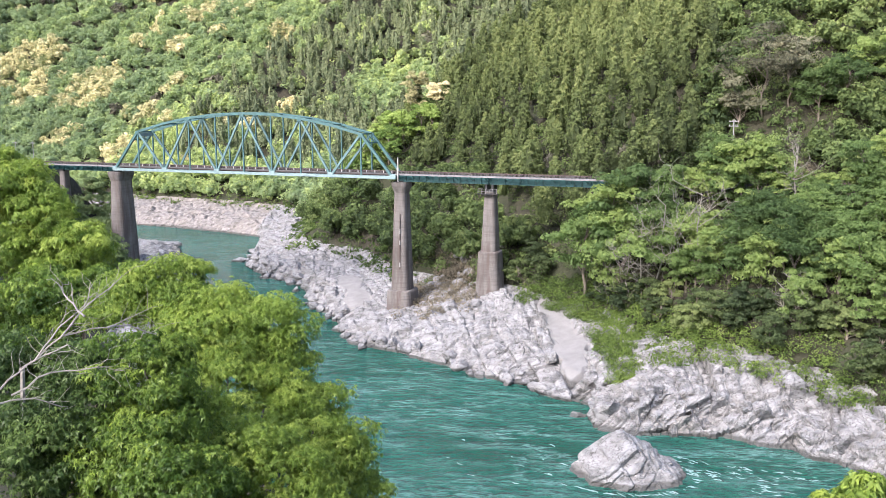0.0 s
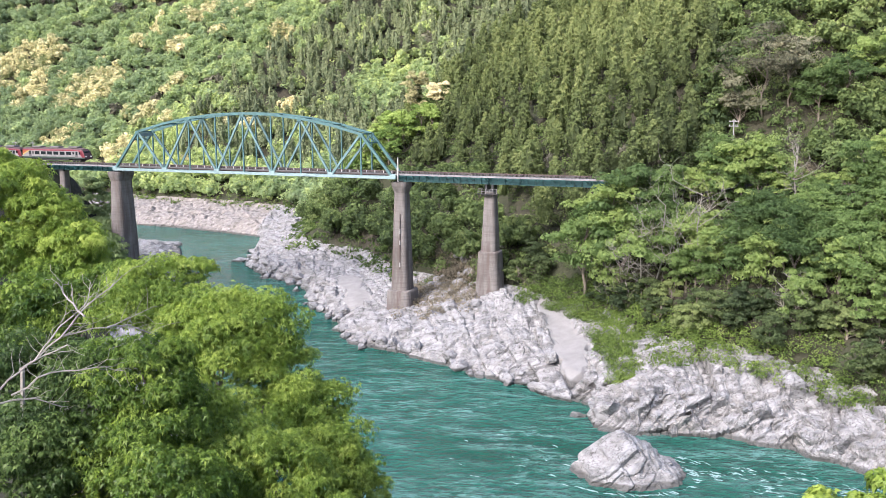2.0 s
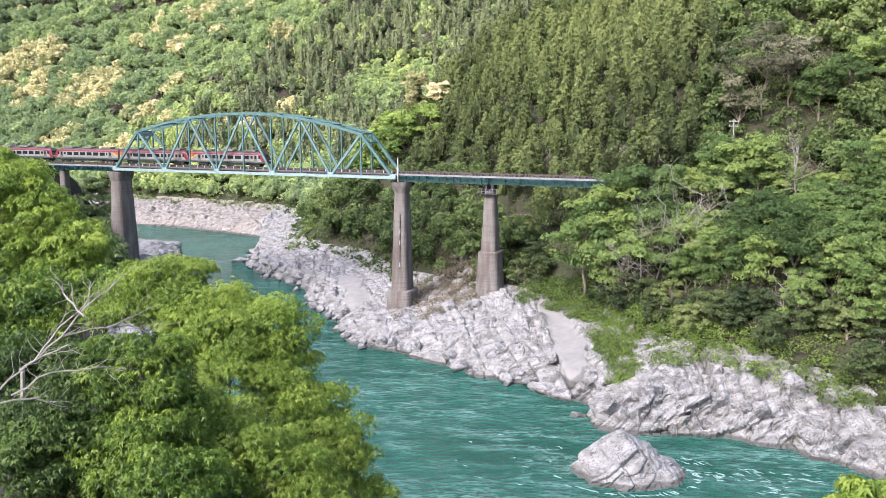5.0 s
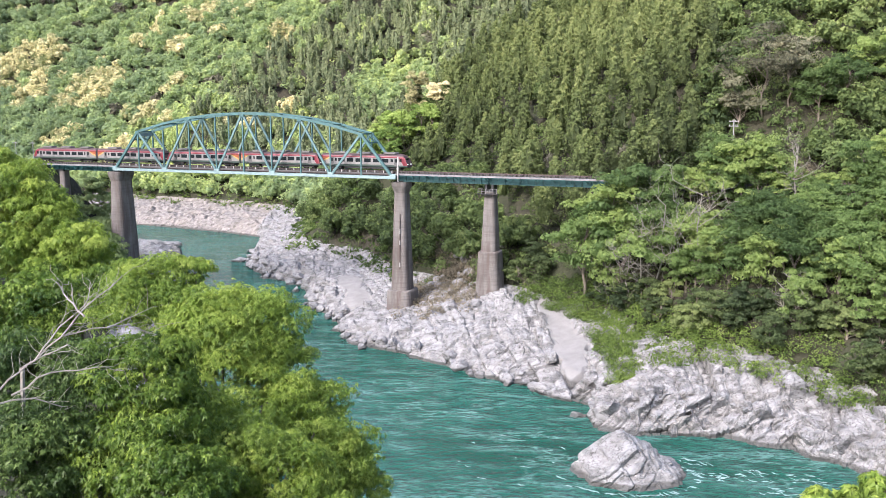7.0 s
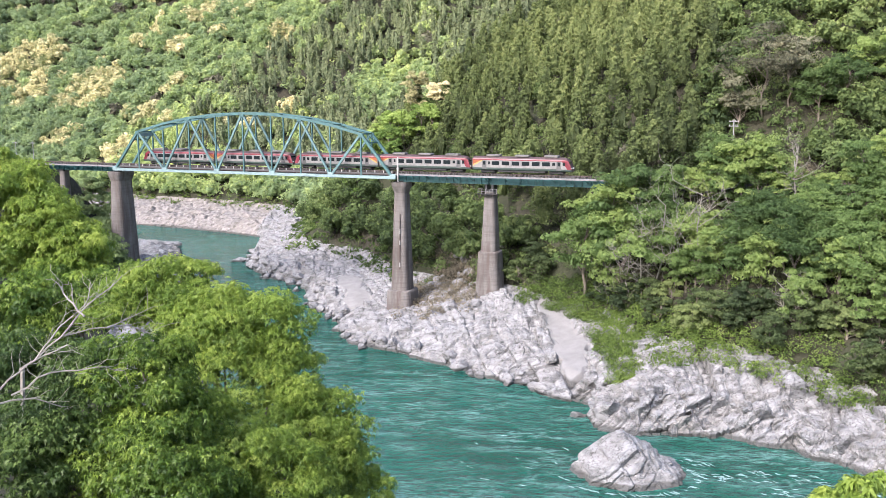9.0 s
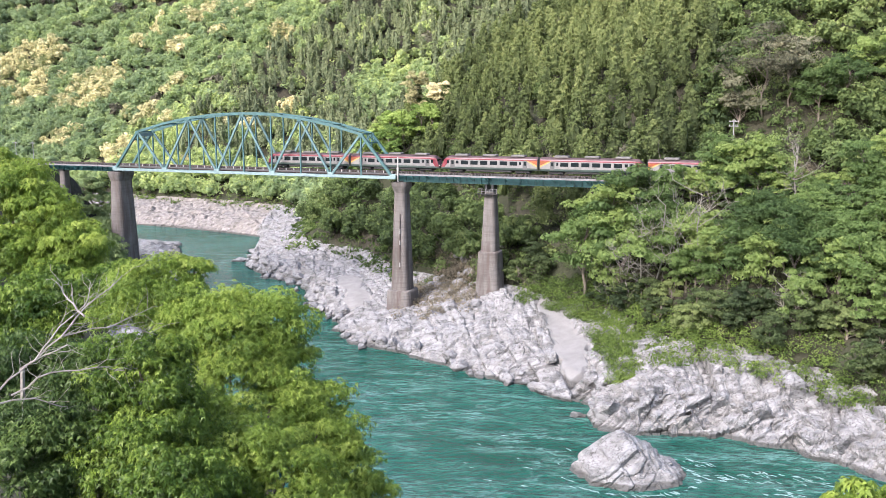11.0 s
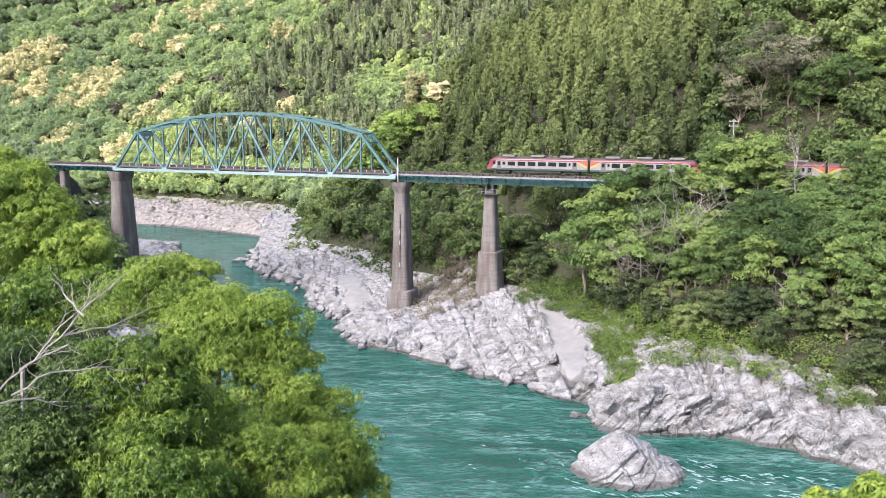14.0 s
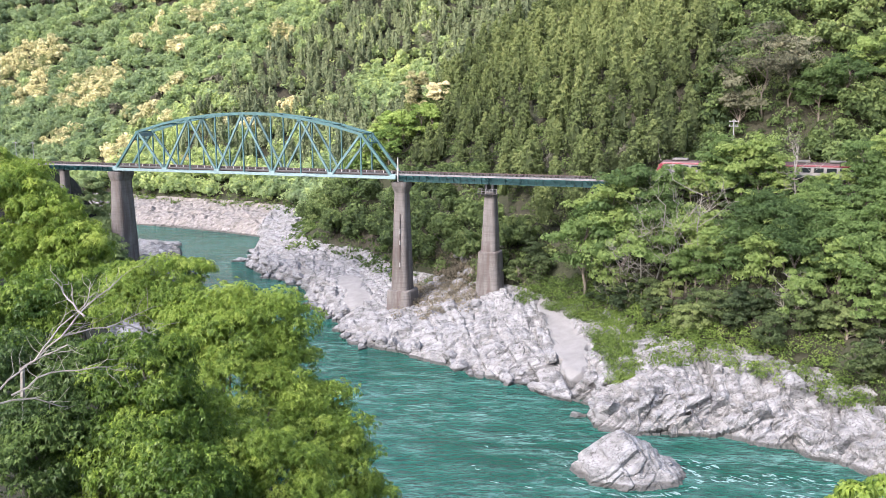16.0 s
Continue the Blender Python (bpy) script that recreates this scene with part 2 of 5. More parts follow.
def box(bm, x0, x1, y0, y1, z0, z1, bev=0.0):
    r = bmesh.ops.create_cube(bm, size=1.0, matrix=Matrix.Translation(((x0 + x1) / 2, (y0 + y1) / 2, (z0 + z1) / 2)) @ Matrix.Diagonal((x1 - x0, y1 - y0, z1 - z0, 1)))
    if bev:
        es = list({e for v in r["verts"] for e in v.link_edges})
        bmesh.ops.bevel(bm, geom=es, offset=bev, segments=1, affect="EDGES")
    return bm


def beam(bm, p, q, w, h):
    """A bar from p to q, w wide (across y) and h deep."""
    p, q = Vector(p), Vector(q)
    d = (q - p)
    x = d.normalized()
    y = Vector((0, 1, 0))
    if abs(x.dot(y)) > 0.9:
        y = Vector((1, 0, 0))
    z = x.cross(y).normalized()
    y = z.cross(x)
    m = Matrix((x, y, z)).transposed().to_4x4()
    m.translation = (p + q) / 2
    bmesh.ops.create_cube(bm, size=1.0, matrix=m @ Matrix.Diagonal((d.length, w, h, 1)))
    return bm


# ---- smooth random fields ----
def hash2(i, j, s):
    v = np.sin(i * 127.1 + j * 311.7 + s * 74.7) * 43758.5453
    return v - np.floor(v)


def vnoise(x, y, s=0):
    i, j = np.floor(x), np.floor(y)
    u, v = x - i, y - j
    u, v = u * u * (3 - 2 * u), v * v * (3 - 2 * v)
    a, b = hash2(i, j, s), hash2(i + 1, j, s)
    c, d = hash2(i, j + 1, s), hash2(i + 1, j + 1, s)
    return (a + (b - a) * u) * (1 - v) + (c + (d - c) * u) * v


def fbm(x, y, size, octaves=4, s=0):
    out, amp, tot = 0, 1.0, 0
    for o in range(octaves):
        out = out + amp * (vnoise(x / size, y / size, s + o * 7) * 2 - 1)
        tot += amp
        amp, size = amp * 0.5, size * 0.5
    return out / tot


def hash3(i, j, k, s):
    v = np.sin(i * 127.1 + j * 311.7 + k * 74.7 + s * 19.19) * 43758.5453
    return v - np.floor(v)


def blocks3(p, size, s=0, tilt=0.8, groove=0.0):
    """Broken blocks in space, flattened along the dip of the rock; values about -1 to 1."""
    a, b = math.radians(35), math.radians(28)
    q = np.stack([(p[:, 0] * math.cos(a) + p[:, 1] * math.sin(a)) * 0.5, -p[:, 0] * math.sin(a) + p[:, 1] * math.cos(a), p[:, 2]], 1)
    q = np.stack([q[:, 0], q[:, 1] * math.cos(b) - q[:, 2] * math.sin(b), (q[:, 1] * math.sin(b) + q[:, 2] * math.cos(b)) * 1.25], 1) / size
    c0 = np.floor(q)
    best, val = np.full(len(q), 9.0), np.zeros(len(q))
    best2, val2 = np.full(len(q), 9.0), np.zeros(len(q))
    for di in (-1, 0, 1):
        for dj in (-1, 0, 1):
            for dk in (-1, 0, 1):
                i, j, k = c0[:, 0] + di, c0[:, 1] + dj, c0[:, 2] + dk
                ox, oy, oz = q[:, 0] - i - hash3(i, j, k, s), q[:, 1] - j - hash3(i, j, k, s + 2), q[:, 2] - k - hash3(i, j, k, s + 4)
                d = ox * ox + oy * oy + oz * oz
                w = hash3(i, j, k, s + 6) * 2 - 1 + 2 * tilt * ((hash3(i, j, k, s + 8) - 0.5) * ox + (hash3(i, j, k, s + 9) - 0.5) * oy + (hash3(i, j, k, s + 10) - 0.5) * oz)
                near = d < best
                second = ~near & (d < best2)
                val2 = np.where(near, val, np.where(second, w, val2))
                best2 = np.where(near, best, np.where(second, d, best2))
                val = np.where(near, w, val)
                best = np.where(near, d, best)
    gap = np.clip((np.sqrt(best2) - np.sqrt(best)) / 0.07, 0, 1)
    seam = np.exp(-((np.sqrt(best2) - np.sqrt(best)) / 0.075) ** 2)
    return val * (0.5 + 0.5 * gap) + val2 * (0.5 - 0.5 * gap) - groove * seam


def slabs(p, size, s=0, tilt=0.7, groove=0.25):
    """Schist broken along its steep foliation and two sets of joints: oblique blocks, each with its own level and tilt."""
    n1, n2, n3 = np.array((-0.52, -0.25, 0.82)), np.array((0.84, 0.04, 0.54)), np.array((-0.17, 0.97, 0.19))
    a = p @ n1 / (0.42 * size)
    i = np.floor(a)
    b = p @ n2 / (1.7 * size) + 3 * hash2(i, 0 * i, s)
    j = np.floor(b)
    c = p @ n3 / (1.05 * size) + 3 * hash2(i, j, s + 2)
    k = np.floor(c)
    fa, fb, fc = a - i - 0.5, b - j - 0.5, c - k - 0.5
    lev = hash3(i, j, k, s + 6) * 2 - 1
    lev = lev + 2 * tilt * ((hash3(i, j, k, s + 8) - 0.5) * fa + (hash3(i, j, k, s + 9) - 0.5) * fb + (hash3(i, j, k, s + 10) - 0.5) * fc)
    rim = np.minimum(np.minimum((0.5 - abs(fa)) * 0.42, (0.5 - abs(fb)) * 1.7), (0.5 - abs(fc)) * 1.05)
    return lev - groove * np.exp(-(rim / 0.065) ** 2)


def smooth01(a):
    a = np.clip(a, 0, 1)
    return a * a * (3 - 2 * a)


# ---- the valley: two shores, with the width and height of the bare rock along the far one ----
FAR_SHORE = [(-420, 420, 30, 7), (-260, 395, 30, 7), (-180, 375, 30, 7), (-130, 352, 30, 7), (-103, 338, 31, 7), (-83, 326, 28, 7), (-68, 314, 18, 7),
             (-63, 283, 14, 7), (-59.5, 254, 15, 6), (-50, 235.5, 17, 6), (-39, 226, 18, 6), (-33, 208, 18, 5.5), (-31.5, 197, 22, 5), (-25, 190, 26, 5),
             (-22, 177, 28, 5), (-19, 166, 29, 5), (-10, 160.5, 30, 6), (2, 149.5, 29, 7), (10.5, 141.5, 28, 8), (14.5, 139, 26, 8), (17, 134, 24, 8),
             (21, 131, 18, 6.5), (24.5, 129, 12, 6), (23, 124.5, 12, 7), (22.6, 119, 12, 7.5), (28, 116.3, 13, 9), (34, 117, 15, 10.5), (39, 116, 13, 9.5),
             (43, 113.5, 10.5, 8), (48, 111.5, 9, 7), (49, 109, 8.5, 6.5), (52, 107.5, 8, 6), (53.5, 104, 8, 6), (57, 99, 8, 6), (75, 82, 14, 9), (115, 60, 14, 9), (220, 30, 14, 9)]
NEAR_SHORE = [(-420, 345), (-200, 325), (-130, 312), (-93, 299), (-86, 277), (-80, 255), (-66, 215), (-51, 170), (-40, 138), (-30, 122), (-12, 97),
              (12, 72), (50, 42), (95, 15), (220, -20)]


def shore_field(x, y, line):
    """Distance to a shore line and the values carried along it."""
    best = np.full(x.shape, 1e9)
    vals = [np.zeros(x.shape) for _ in line[0][2:]]
    total = np.zeros(x.shape)
    for a, b in zip(line, line[1:]):
        ax, ay, bx, by = a[0], a[1], b[0], b[1]
        u = np.clip(((x - ax) * (bx - ax) + (y - ay) * (by - ay)) / ((bx - ax) ** 2 + (by - ay) ** 2), 0, 1)
        d = np.hypot(x - ax - u * (bx - ax), y - ay - u * (by - ay))
        best = np.minimum(best, d)
        wt = 1 / (d * d + 4) ** 2
        total = total + wt
        for k in range(len(vals)):
            vals[k] = vals[k] + wt * (a[2 + k] + u * (b[2 + k] - a[2 + k]))
    return best, [v / total for v in vals]


def inside(x, y, poly):
    res = np.zeros(x.shape, bool)
    for (ax, ay), (bx, by) in zip(poly, poly[1:] + poly[:1]):
        if ay == by:
            continue
        cross = (ay > y) != (by > y)
        res ^= cross & (x < (bx - ax) * (y - ay) / (by - ay) + ax)
    return res


FAR_POLY = [p[:2] for p in FAR_SHORE] + [(900, 30), (900, 1500), (-900, 1500), (-900, 420)]
NEAR_POLY = list(NEAR_SHORE) + [(900, -20), (900, -900), (-900, -900), (-900, 345)]
TRACK_AT, TRACK_DIR = (-7.22, 183.1), (0.9276, -0.3737)
RAIL = 33.65


def along_track(x, y):
    dx, dy = x - TRACK_AT[0], y - TRACK_AT[1]
    return dx * TRACK_DIR[0] + dy * TRACK_DIR[1], -dx * TRACK_DIR[1] + dy * TRACK_DIR[0]


def land(x, y, rock=False):
    """Height of the ground, water level 0; also the distance from the far shore and the width of its bare rock."""
    wob = 0.8 * fbm(x, y, 6.0, 3, 40)
    d, (w, h) = shore_field(x, y, FAR_SHORE)
    far = inside(x, y, FAR_POLY)
    d = np.where(far, d, -d) + wob * smooth01((y - 60) / 40)
    dn, _ = shore_field(x, y, NEAR_SHORE)
    near = inside(x, y, NEAR_POLY)
    dn = np.where(near, dn, -dn) + wob
    up = np.maximum(0, d - w)
    spur = fbm(x, y, 120.0, 3, 5)
    zf = h * (0.38 * smooth01(d / (0.25 * w)) + 0.62 * np.clip(d / w, 0, 1)) + up * (0.86 + 0.16 * spur) + np.minimum(up, 40) / 40 * (5 * spur + 2.5 * fbm(x, y, 22, 3, 9))
    zf = zf + 2.7 * np.exp(-((x - 9.5) ** 2 + (y - 172) ** 2) / 110.0)
    upn = np.maximum(0, dn - 14)
    zn = (5 - 3.4 * smooth01((y - 235) / 25)) * smooth01(dn / 10) + upn * 0.80 + np.minimum(upn, 15) / 15 * 1.6 * fbm(x, y, 14, 3, 19)
    zn = np.minimum(zn, np.maximum(44.3 - 0.85 * np.maximum(y - 2, 0), 9 + 40 * smooth01((-62 - x) / 25)))
    zn = np.where(zn > 44.3, 44.3 + (zn - 44.3) * 0.04, zn)
    z = np.where(far, zf, np.where(near, zn, -2.5))
    z = np.where((d < 0) & far | (dn < 0) & near, -2.5 * smooth01(-np.where(far, d, dn) / 3), z)
    s, q = along_track(x, y)
    bench = smooth01((np.abs(q) - 3.0) / np.where(q > 0, 22, 9)) 
    on = np.maximum(smooth01((s - 43) / 8), smooth01((-97 - s) / 8))
    z = z * (1 - on * (1 - bench)) + (RAIL - 0.75) * on * (1 - bench)
    gap = smooth01((s + 100) / 6) * smooth01((46 - s) / 6) * (1 - smooth01((np.abs(q) - 4) / 10))
    z = np.where(gap > 0, np.minimum(z, z * (1 - gap) + np.minimum(z, 27) * gap), z)
    return z, d, w, dn


def axis(stops):
    out = [stops[0][0]]
    for (a, st), (b, _) in zip(stops, stops[1:]):
        n = max(1, int(round((b - a) / st)))
        out += [a + (b - a) * (k + 1) / n for k in range(n)]
    return np.array(out)


def grid_faces(nx, ny):
    i, j = np.meshgrid(np.arange(nx - 1), np.arange(ny - 1), indexing="ij")
    a = (i * ny + j).ravel()
    return np.stack([a, a + ny, a + ny + 1, a + 1], 1)


gx = axis([(-3000, 200), (-900, 40), (-400, 8), (-170, 3.2), (130, 8), (400, 40), (900, 200), (3000, 1)])
gy = axis([(-3000, 200), (-400, 30), (-60, 4), (0, 3.2), (420, 5), (700, 30), (1200, 200), (3200, 1)])
GX, GY = np.meshgrid(gx, gy, indexing="ij")
GZ, GD, GW, GN = land(GX, GY)
GZ = np.minimum(GZ, 330 + 0.05 * GZ)
GZ = GZ - 5.2 * smooth01((GD + 2) / 2) * (1 - smooth01((GD - GW + 2.5) / 3)) - 3 * smooth01((GN + 2) / 2) * (1 - smooth01((GN - 11) / 3))
ground = mesh_ob("ground", np.stack([GX, GY, GZ], -1).reshape(-1, 3), grid_faces(len(gx), len(gy)), M_GROUND, smooth=True)
tagged(ground, "steep wooded valley sides above a river gorge", "ground", kind="structure")

# ---- bare rock along both shores ----
SAND = [((21.8, 165), (22.4, 147), 3.0), ((22.4, 147), (21.6, 136.5), 3.3), ((-25, 216), (-19, 192), 2.6)]


def rock_bank(name, x0, x1, y0, y1, step, sel, amp, label, stone=None):
    ax, ay = np.arange(x0, x1, step), np.arange(y0, y1, step)
    X, Y = np.meshgrid(ax, ay, indexing="ij")
    z, d, w, dn = land(X, Y)
    keep = sel(d, w, dn, X, Y)
    dd, ww = (d, w) if sel is far_sel else (dn, np.full(X.shape, 14.0))
    nx, ny = np.gradient(z, step)
    nl = np.sqrt(nx * nx + ny * ny + 1)
    edge = smooth01((dd + 1.5) / 3) * (1 - 0.85 * smooth01((dd - ww + 2) / 5))
    sand = np.zeros(X.shape)
    for (ax_, ay_), (bx_, by_), wid in SAND:
        u = np.clip(((X - ax_) * (bx_ - ax_) + (Y - ay_) * (by_ - ay_)) / ((bx_ - ax_) ** 2 + (by_ - ay_) ** 2), 0, 1)
        dist = np.hypot(X - ax_ - u * (bx_ - ax_), Y - ay_ - u * (by_ - ay_)) + 2.2 * fbm(X, Y, 7, 4, 12)
        sand = np.maximum(sand, 1 - smooth01((dist - wid + 0.8) / 0.9))
    f = grid_faces(len(ax), len(ay))
    f = f[keep.ravel()[f].all(1)]
    used = np.unique(f)
    remap = np.full(X.size, -1)
    remap[used] = np.arange(len(used))
    base = np.stack([X, Y, z], -1).reshape(-1, 3)[used]
    nrm = np.stack([-nx / nl, -ny / nl, 1 / nl], -1).reshape(-1, 3)[used]
    warp = base + 0.55 * np.stack([fbm(base[:, 0], base[:, 1] + base[:, 2], 7, 3, 70 + k) for k in range(3)], 1)
    rough_ = (amp * (1.0 - 0.42 * smooth01((base[:, 1] - 138) / 28)))
    rel = rough_ * (0.42 * slabs(warp, 14.0, 2, 1.3, 0.1) + 1.0 * slabs(warp, 6.5, 5, 1.3, 0.4) + 0.3 * blocks3(warp, 4.2, 9, 1.0, 0.25) + 0.40 * slabs(warp, 2.6, 20, 1.4, 1.1) + 0.15 * slabs(warp, 1.2, 40, 1.3, 0.9) + 0.7 * fbm(X, Y, 11, 4, 31).ravel()[used])
    flat = (1 - 0.97 * sand.ravel()[used]) * edge.ravel()[used]
    drop = (0.25 - 1.3 * smooth01((dd - ww - 1) / 3) - 1.2 * smooth01((-dd - 0.2) / 1.5)).ravel()[used]
    P = base + nrm * (rel * flat)[:, None]
    P[:, 2] += drop + 0.35 * edge.ravel()[used] - 0.4 * sand.ravel()[used]
    mi = (sand.ravel()[f].mean(1) > 0.5).astype(int)
    ob = mesh_ob(name, P, remap[f], [stone or M_ROCK, M_SAND], idx=mi)
    return tagged(ob, label, "rock bank", kind="structure")


def far_sel(d, w, dn, X, Y):
    return (d > -2.0) & (d < w + 4)


def near_sel(d, w, dn, X, Y):
    return (dn > -2.0) & (dn < 17) & (d < 0)


rock_bank("rock_bank", -40, 90, 70, 150, 0.16, far_sel, 1.0, "pale grey fissured schist ledges along the river")
rock_bank("rock_bank", -70, 42, 149.8, 366, 0.30, far_sel, 1.0, "pale grey broken schist ledges round the bridge piers")
rock_bank("rock_bank", -190, -69.5, 300, 430, 0.8, far_sel, 0.9, "warm pale rocky beach at the far river bend", M_BEACH)
rock_bank("rock_bank", -150, -20, 100, 330, 0.8, near_sel, 0.9, "pale rock ledges under the wooded bank")

# ---- water ----
wx, wy = axis([(-500, 25), (300, 1)]), axis([(-150, 25), (480, 1)])
WX, WY = np.meshgrid(wx, wy, indexing="ij")
water = mesh_ob("water", np.stack([WX, WY, 0 * WX], -1).reshape(-1, 3), grid_faces(len(wx), len(wy)), M_WATER, smooth=True)
tagged(water, "fast turquoise green river with rippled surface", "river", kind="structure")


# ---- boulders ----
def on_ball(rng, n):
    d = rng.normal(size=(n, 3))
    return d / np.linalg.norm(d, axis=1, keepdims=True)


def boulder(x, y, z, sx, sy, sz, seed, label, sub=4, turn=0.0, cuts=()):
    """A block bounded by flat broken faces (way out, distance), with finer breaks on them."""
    rng = np.random.default_rng(int(seed * 10))
    bm = bmesh.new()
    bmesh.ops.create_icosphere(bm, subdivisions=sub, radius=1.0)
    p = np.array([v.co for v in bm.verts])
    planes = [((*w,), h) for w, h in cuts] or [(w, h) for w, h in zip(on_ball(rng, 13), rng.uniform(0.62, 0.98, 13))]
    r = np.full(len(p), 1.15)
    for w, h in planes:
        w = np.array(w) / np.linalg.norm(w)
        r = np.minimum(r, h / np.maximum(p @ w, 0.05))
    q = p * r[:, None] * np.array([sx, sy, sz])
    m = (sx + sy + sz) / 3
    w = q + seed * 17.3
    rel = m * (0.05 * slabs(w, m * 0.75, 3, 1.0, 0.4) + 0.028 * slabs(w, m * 0.34, 23, 1.2, 0.6) + 0.012 * slabs(w, m * 0.15, 43, 1.2, 0.5))
    q += p * rel[:, None]
    for v, c in zip(bm.verts, q):
        v.co = c
    me = bpy.data.meshes.new("boulder")
    bm.to_mesh(me)
    bm.free()
    me.materials.append(M_ROCK)
    ob = new("boulder", me)
    ob.matrix_world = pose(x, y, z, 0, 0, turn)
    return tagged(ob, label, "boulder")


boulder(24.0, 103.0, -0.6, 7.4, 5.0, 6.4, 2.0, "large pale grey boulder standing in the river", 6, 0,
        [((-0.93, -0.2, 0.35), 0.86), ((-0.6, -0.3, 0.75), 0.80), ((-0.1, -0.75, 0.65), 0.74), ((0.35, -0.7, 0.6), 0.72), ((0.08, 0.1, 1), 0.92), ((0.62, -0.1, 0.78), 0.66), ((0.85, -0.3, 0.4), 0.84), ((0, 1, 0.4), 0.8), ((-0.5, 0.8, 0.5), 0.85), ((-0.5, -0.85, 0.25), 0.84)])
boulder(20.6, 125, 0.0, 1.5, 0.9, 0.7, 5.0, "low wet rock breaking the river surface")
boulder(-63.5, 263, 0.0, 2.6, 1.8, 1.2, 8.0, "low pale rock in the river")
boulder(18.6, 141.6, float(land(np.array([18.6]), np.array([141.6]))[0][0]) + 0.9, 1.15, 1.0, 1.35, 11.0, "white rounded boulder on the sand slope")

# loose blocks along the waterline and on the scree between the piers
stones = [boulder(0, 0, 0, a, b, c, 30.0 + 3 * k, "pale angular rock lying along the waterline", 3) for k, (a, b, c) in enumerate(((1.5, 1.0, 0.9), (1.1, 0.9, 0.7), (2.1, 1.3, 1.1), (0.8, 0.7, 0.6), (1.3, 0.8, 1.0)))]
rng = np.random.default_rng(61)
spots = []
for (ax, ay, *_), (bx, by, *_) in zip(FAR_SHORE[7:20], FAR_SHORE[8:21]):
    run = math.hypot(bx - ax, by - ay)
    for _ in range(int(run / 1.5) + 1):
        u, off = rng.uniform(), rng.normal() * 1.2 + 1.2
        spots.append((ax + u * (bx - ax) - off * (by - ay) / run, ay + u * (by - ay) + off * (bx - ax) / run, 0))
for _ in range(90):
    spots.append((rng.normal() * 4.0 + 1.5, rng.normal() * 7.0 + 189, 1))
for k, (x, y, dry_) in enumerate(spots):
    z = float(land(np.array([x]), np.array([y]))[0][0])
    if dry_ and math.hypot(x - 9.9, y - 176) < 3.5 or math.hypot(x + 10, y - 184) < 4.5:
        continue
    m = pose(x, y, max(z, -0.2) + 0.35, rng.uniform(-15, 15), rng.uniform(-15, 15), rng.uniform(0, 360))
    ob = stones[k] if k < 5 else copy_thing(stones[k % 5], m)
    ob.matrix_world = m
    tagged(ob, "brownish grey stone on the scree between the piers" if dry_ else "", group="loose rocks on the bank")


# ---- leaves ----
def leaf_tris(rng, cen, out, size, droop=0.0, slim=0.9, spread=0.3):
    """One three-cornered leaf or leaf spray a centre, facing roughly the way out."""
    n = len(cen)
    nrm = out + spread * rng.normal(size=(n, 3))
    nrm /= np.linalg.norm(nrm, axis=1, keepdims=True) + 1e-9
    tan = np.cross(nrm, rng.normal(size=(n, 3)))
    tan[:, 2] -= droop
    tan -= nrm * (tan * nrm).sum(1, keepdims=True)
    tan /= np.linalg.norm(tan, axis=1, keepdims=True) + 1e-9
    bit = np.cross(nrm, tan)
    sz = size * rng.uniform(0.6, 1.35, (n, 1))
    v = np.stack([cen - tan * sz * 0.4 - bit * sz * slim * 0.5, cen - tan * sz * 0.4 + bit * sz * slim * 0.5, cen + tan * sz * 0.6 - nrm * sz * 0.1], 1)
    return v.reshape(-1, 3)


def triples(nv):
    return np.arange(nv).reshape(-1, 3)


def on_sphere(rng, n, top=-0.35):
    z = rng.uniform(top, 1, n)
    a = rng.uniform(0, 2 * np.pi, n)
    r = np.sqrt(1 - z * z)
    return np.stack([r * np.cos(a), r * np.sin(a), z], 1)


def puffs(rng, cen, rad, per, leaf, flat=0.75, low=-0.2):
    """Tufts of leaves, dense on their upper side; gives the corners and each leaf's way out."""
    d = on_sphere(rng, len(cen) * per, low)
    p = np.repeat(cen, per, 0) + d * (np.repeat(rad, per) * rng.uniform(0.8, 1.08, len(d)))[:, None] * np.array([1, 1, flat])
    return leaf_tris(rng, p, d * np.array([0.85, 0.85, 1]) + np.array([0, 0, 0.2]), leaf), d


def forest(name, xs, ys, label, rng_seed, material, maker):
    rng = np.random.default_rng(rng_seed)
    zs = land(xs, ys)[0]
    V, T = [], []
    for x, y, z in zip(xs, ys, zs):
        v, tint_shift = maker(rng, y)
        v[:, 0] += x
        v[:, 1] += y
        v[:, 2] += z
        V.append(v)
        patch_ = float(np.clip(0.5 + 1.3 * fbm(np.array([x]), np.array([y]), 46.0, 3, 77)[0], 0, 1))
        # The maker's shift puts light and shade of the crown into the tint
        T.append(np.clip(0.26 * rng.uniform() + 0.56 * patch_ + 0.09 + tint_shift, 0, 1))
    V = np.concatenate(V)
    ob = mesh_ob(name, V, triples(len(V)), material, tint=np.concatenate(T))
    return tagged(ob, label, "forest", kind="stuff")


def lumps(rng, hard):
    f = rng.normal(size=(5, 3)) * np.array([[2.2], [3.0], [4.0], [5.5], [7.0]]) * hard
    ph = rng.uniform(0, 6.28, 5)
    am = np.array([0.10, 0.10, 0.09, 0.07, 0.06])
    return lambda d: 1 + (np.sin(d @ f.T + ph) * am).sum(1)


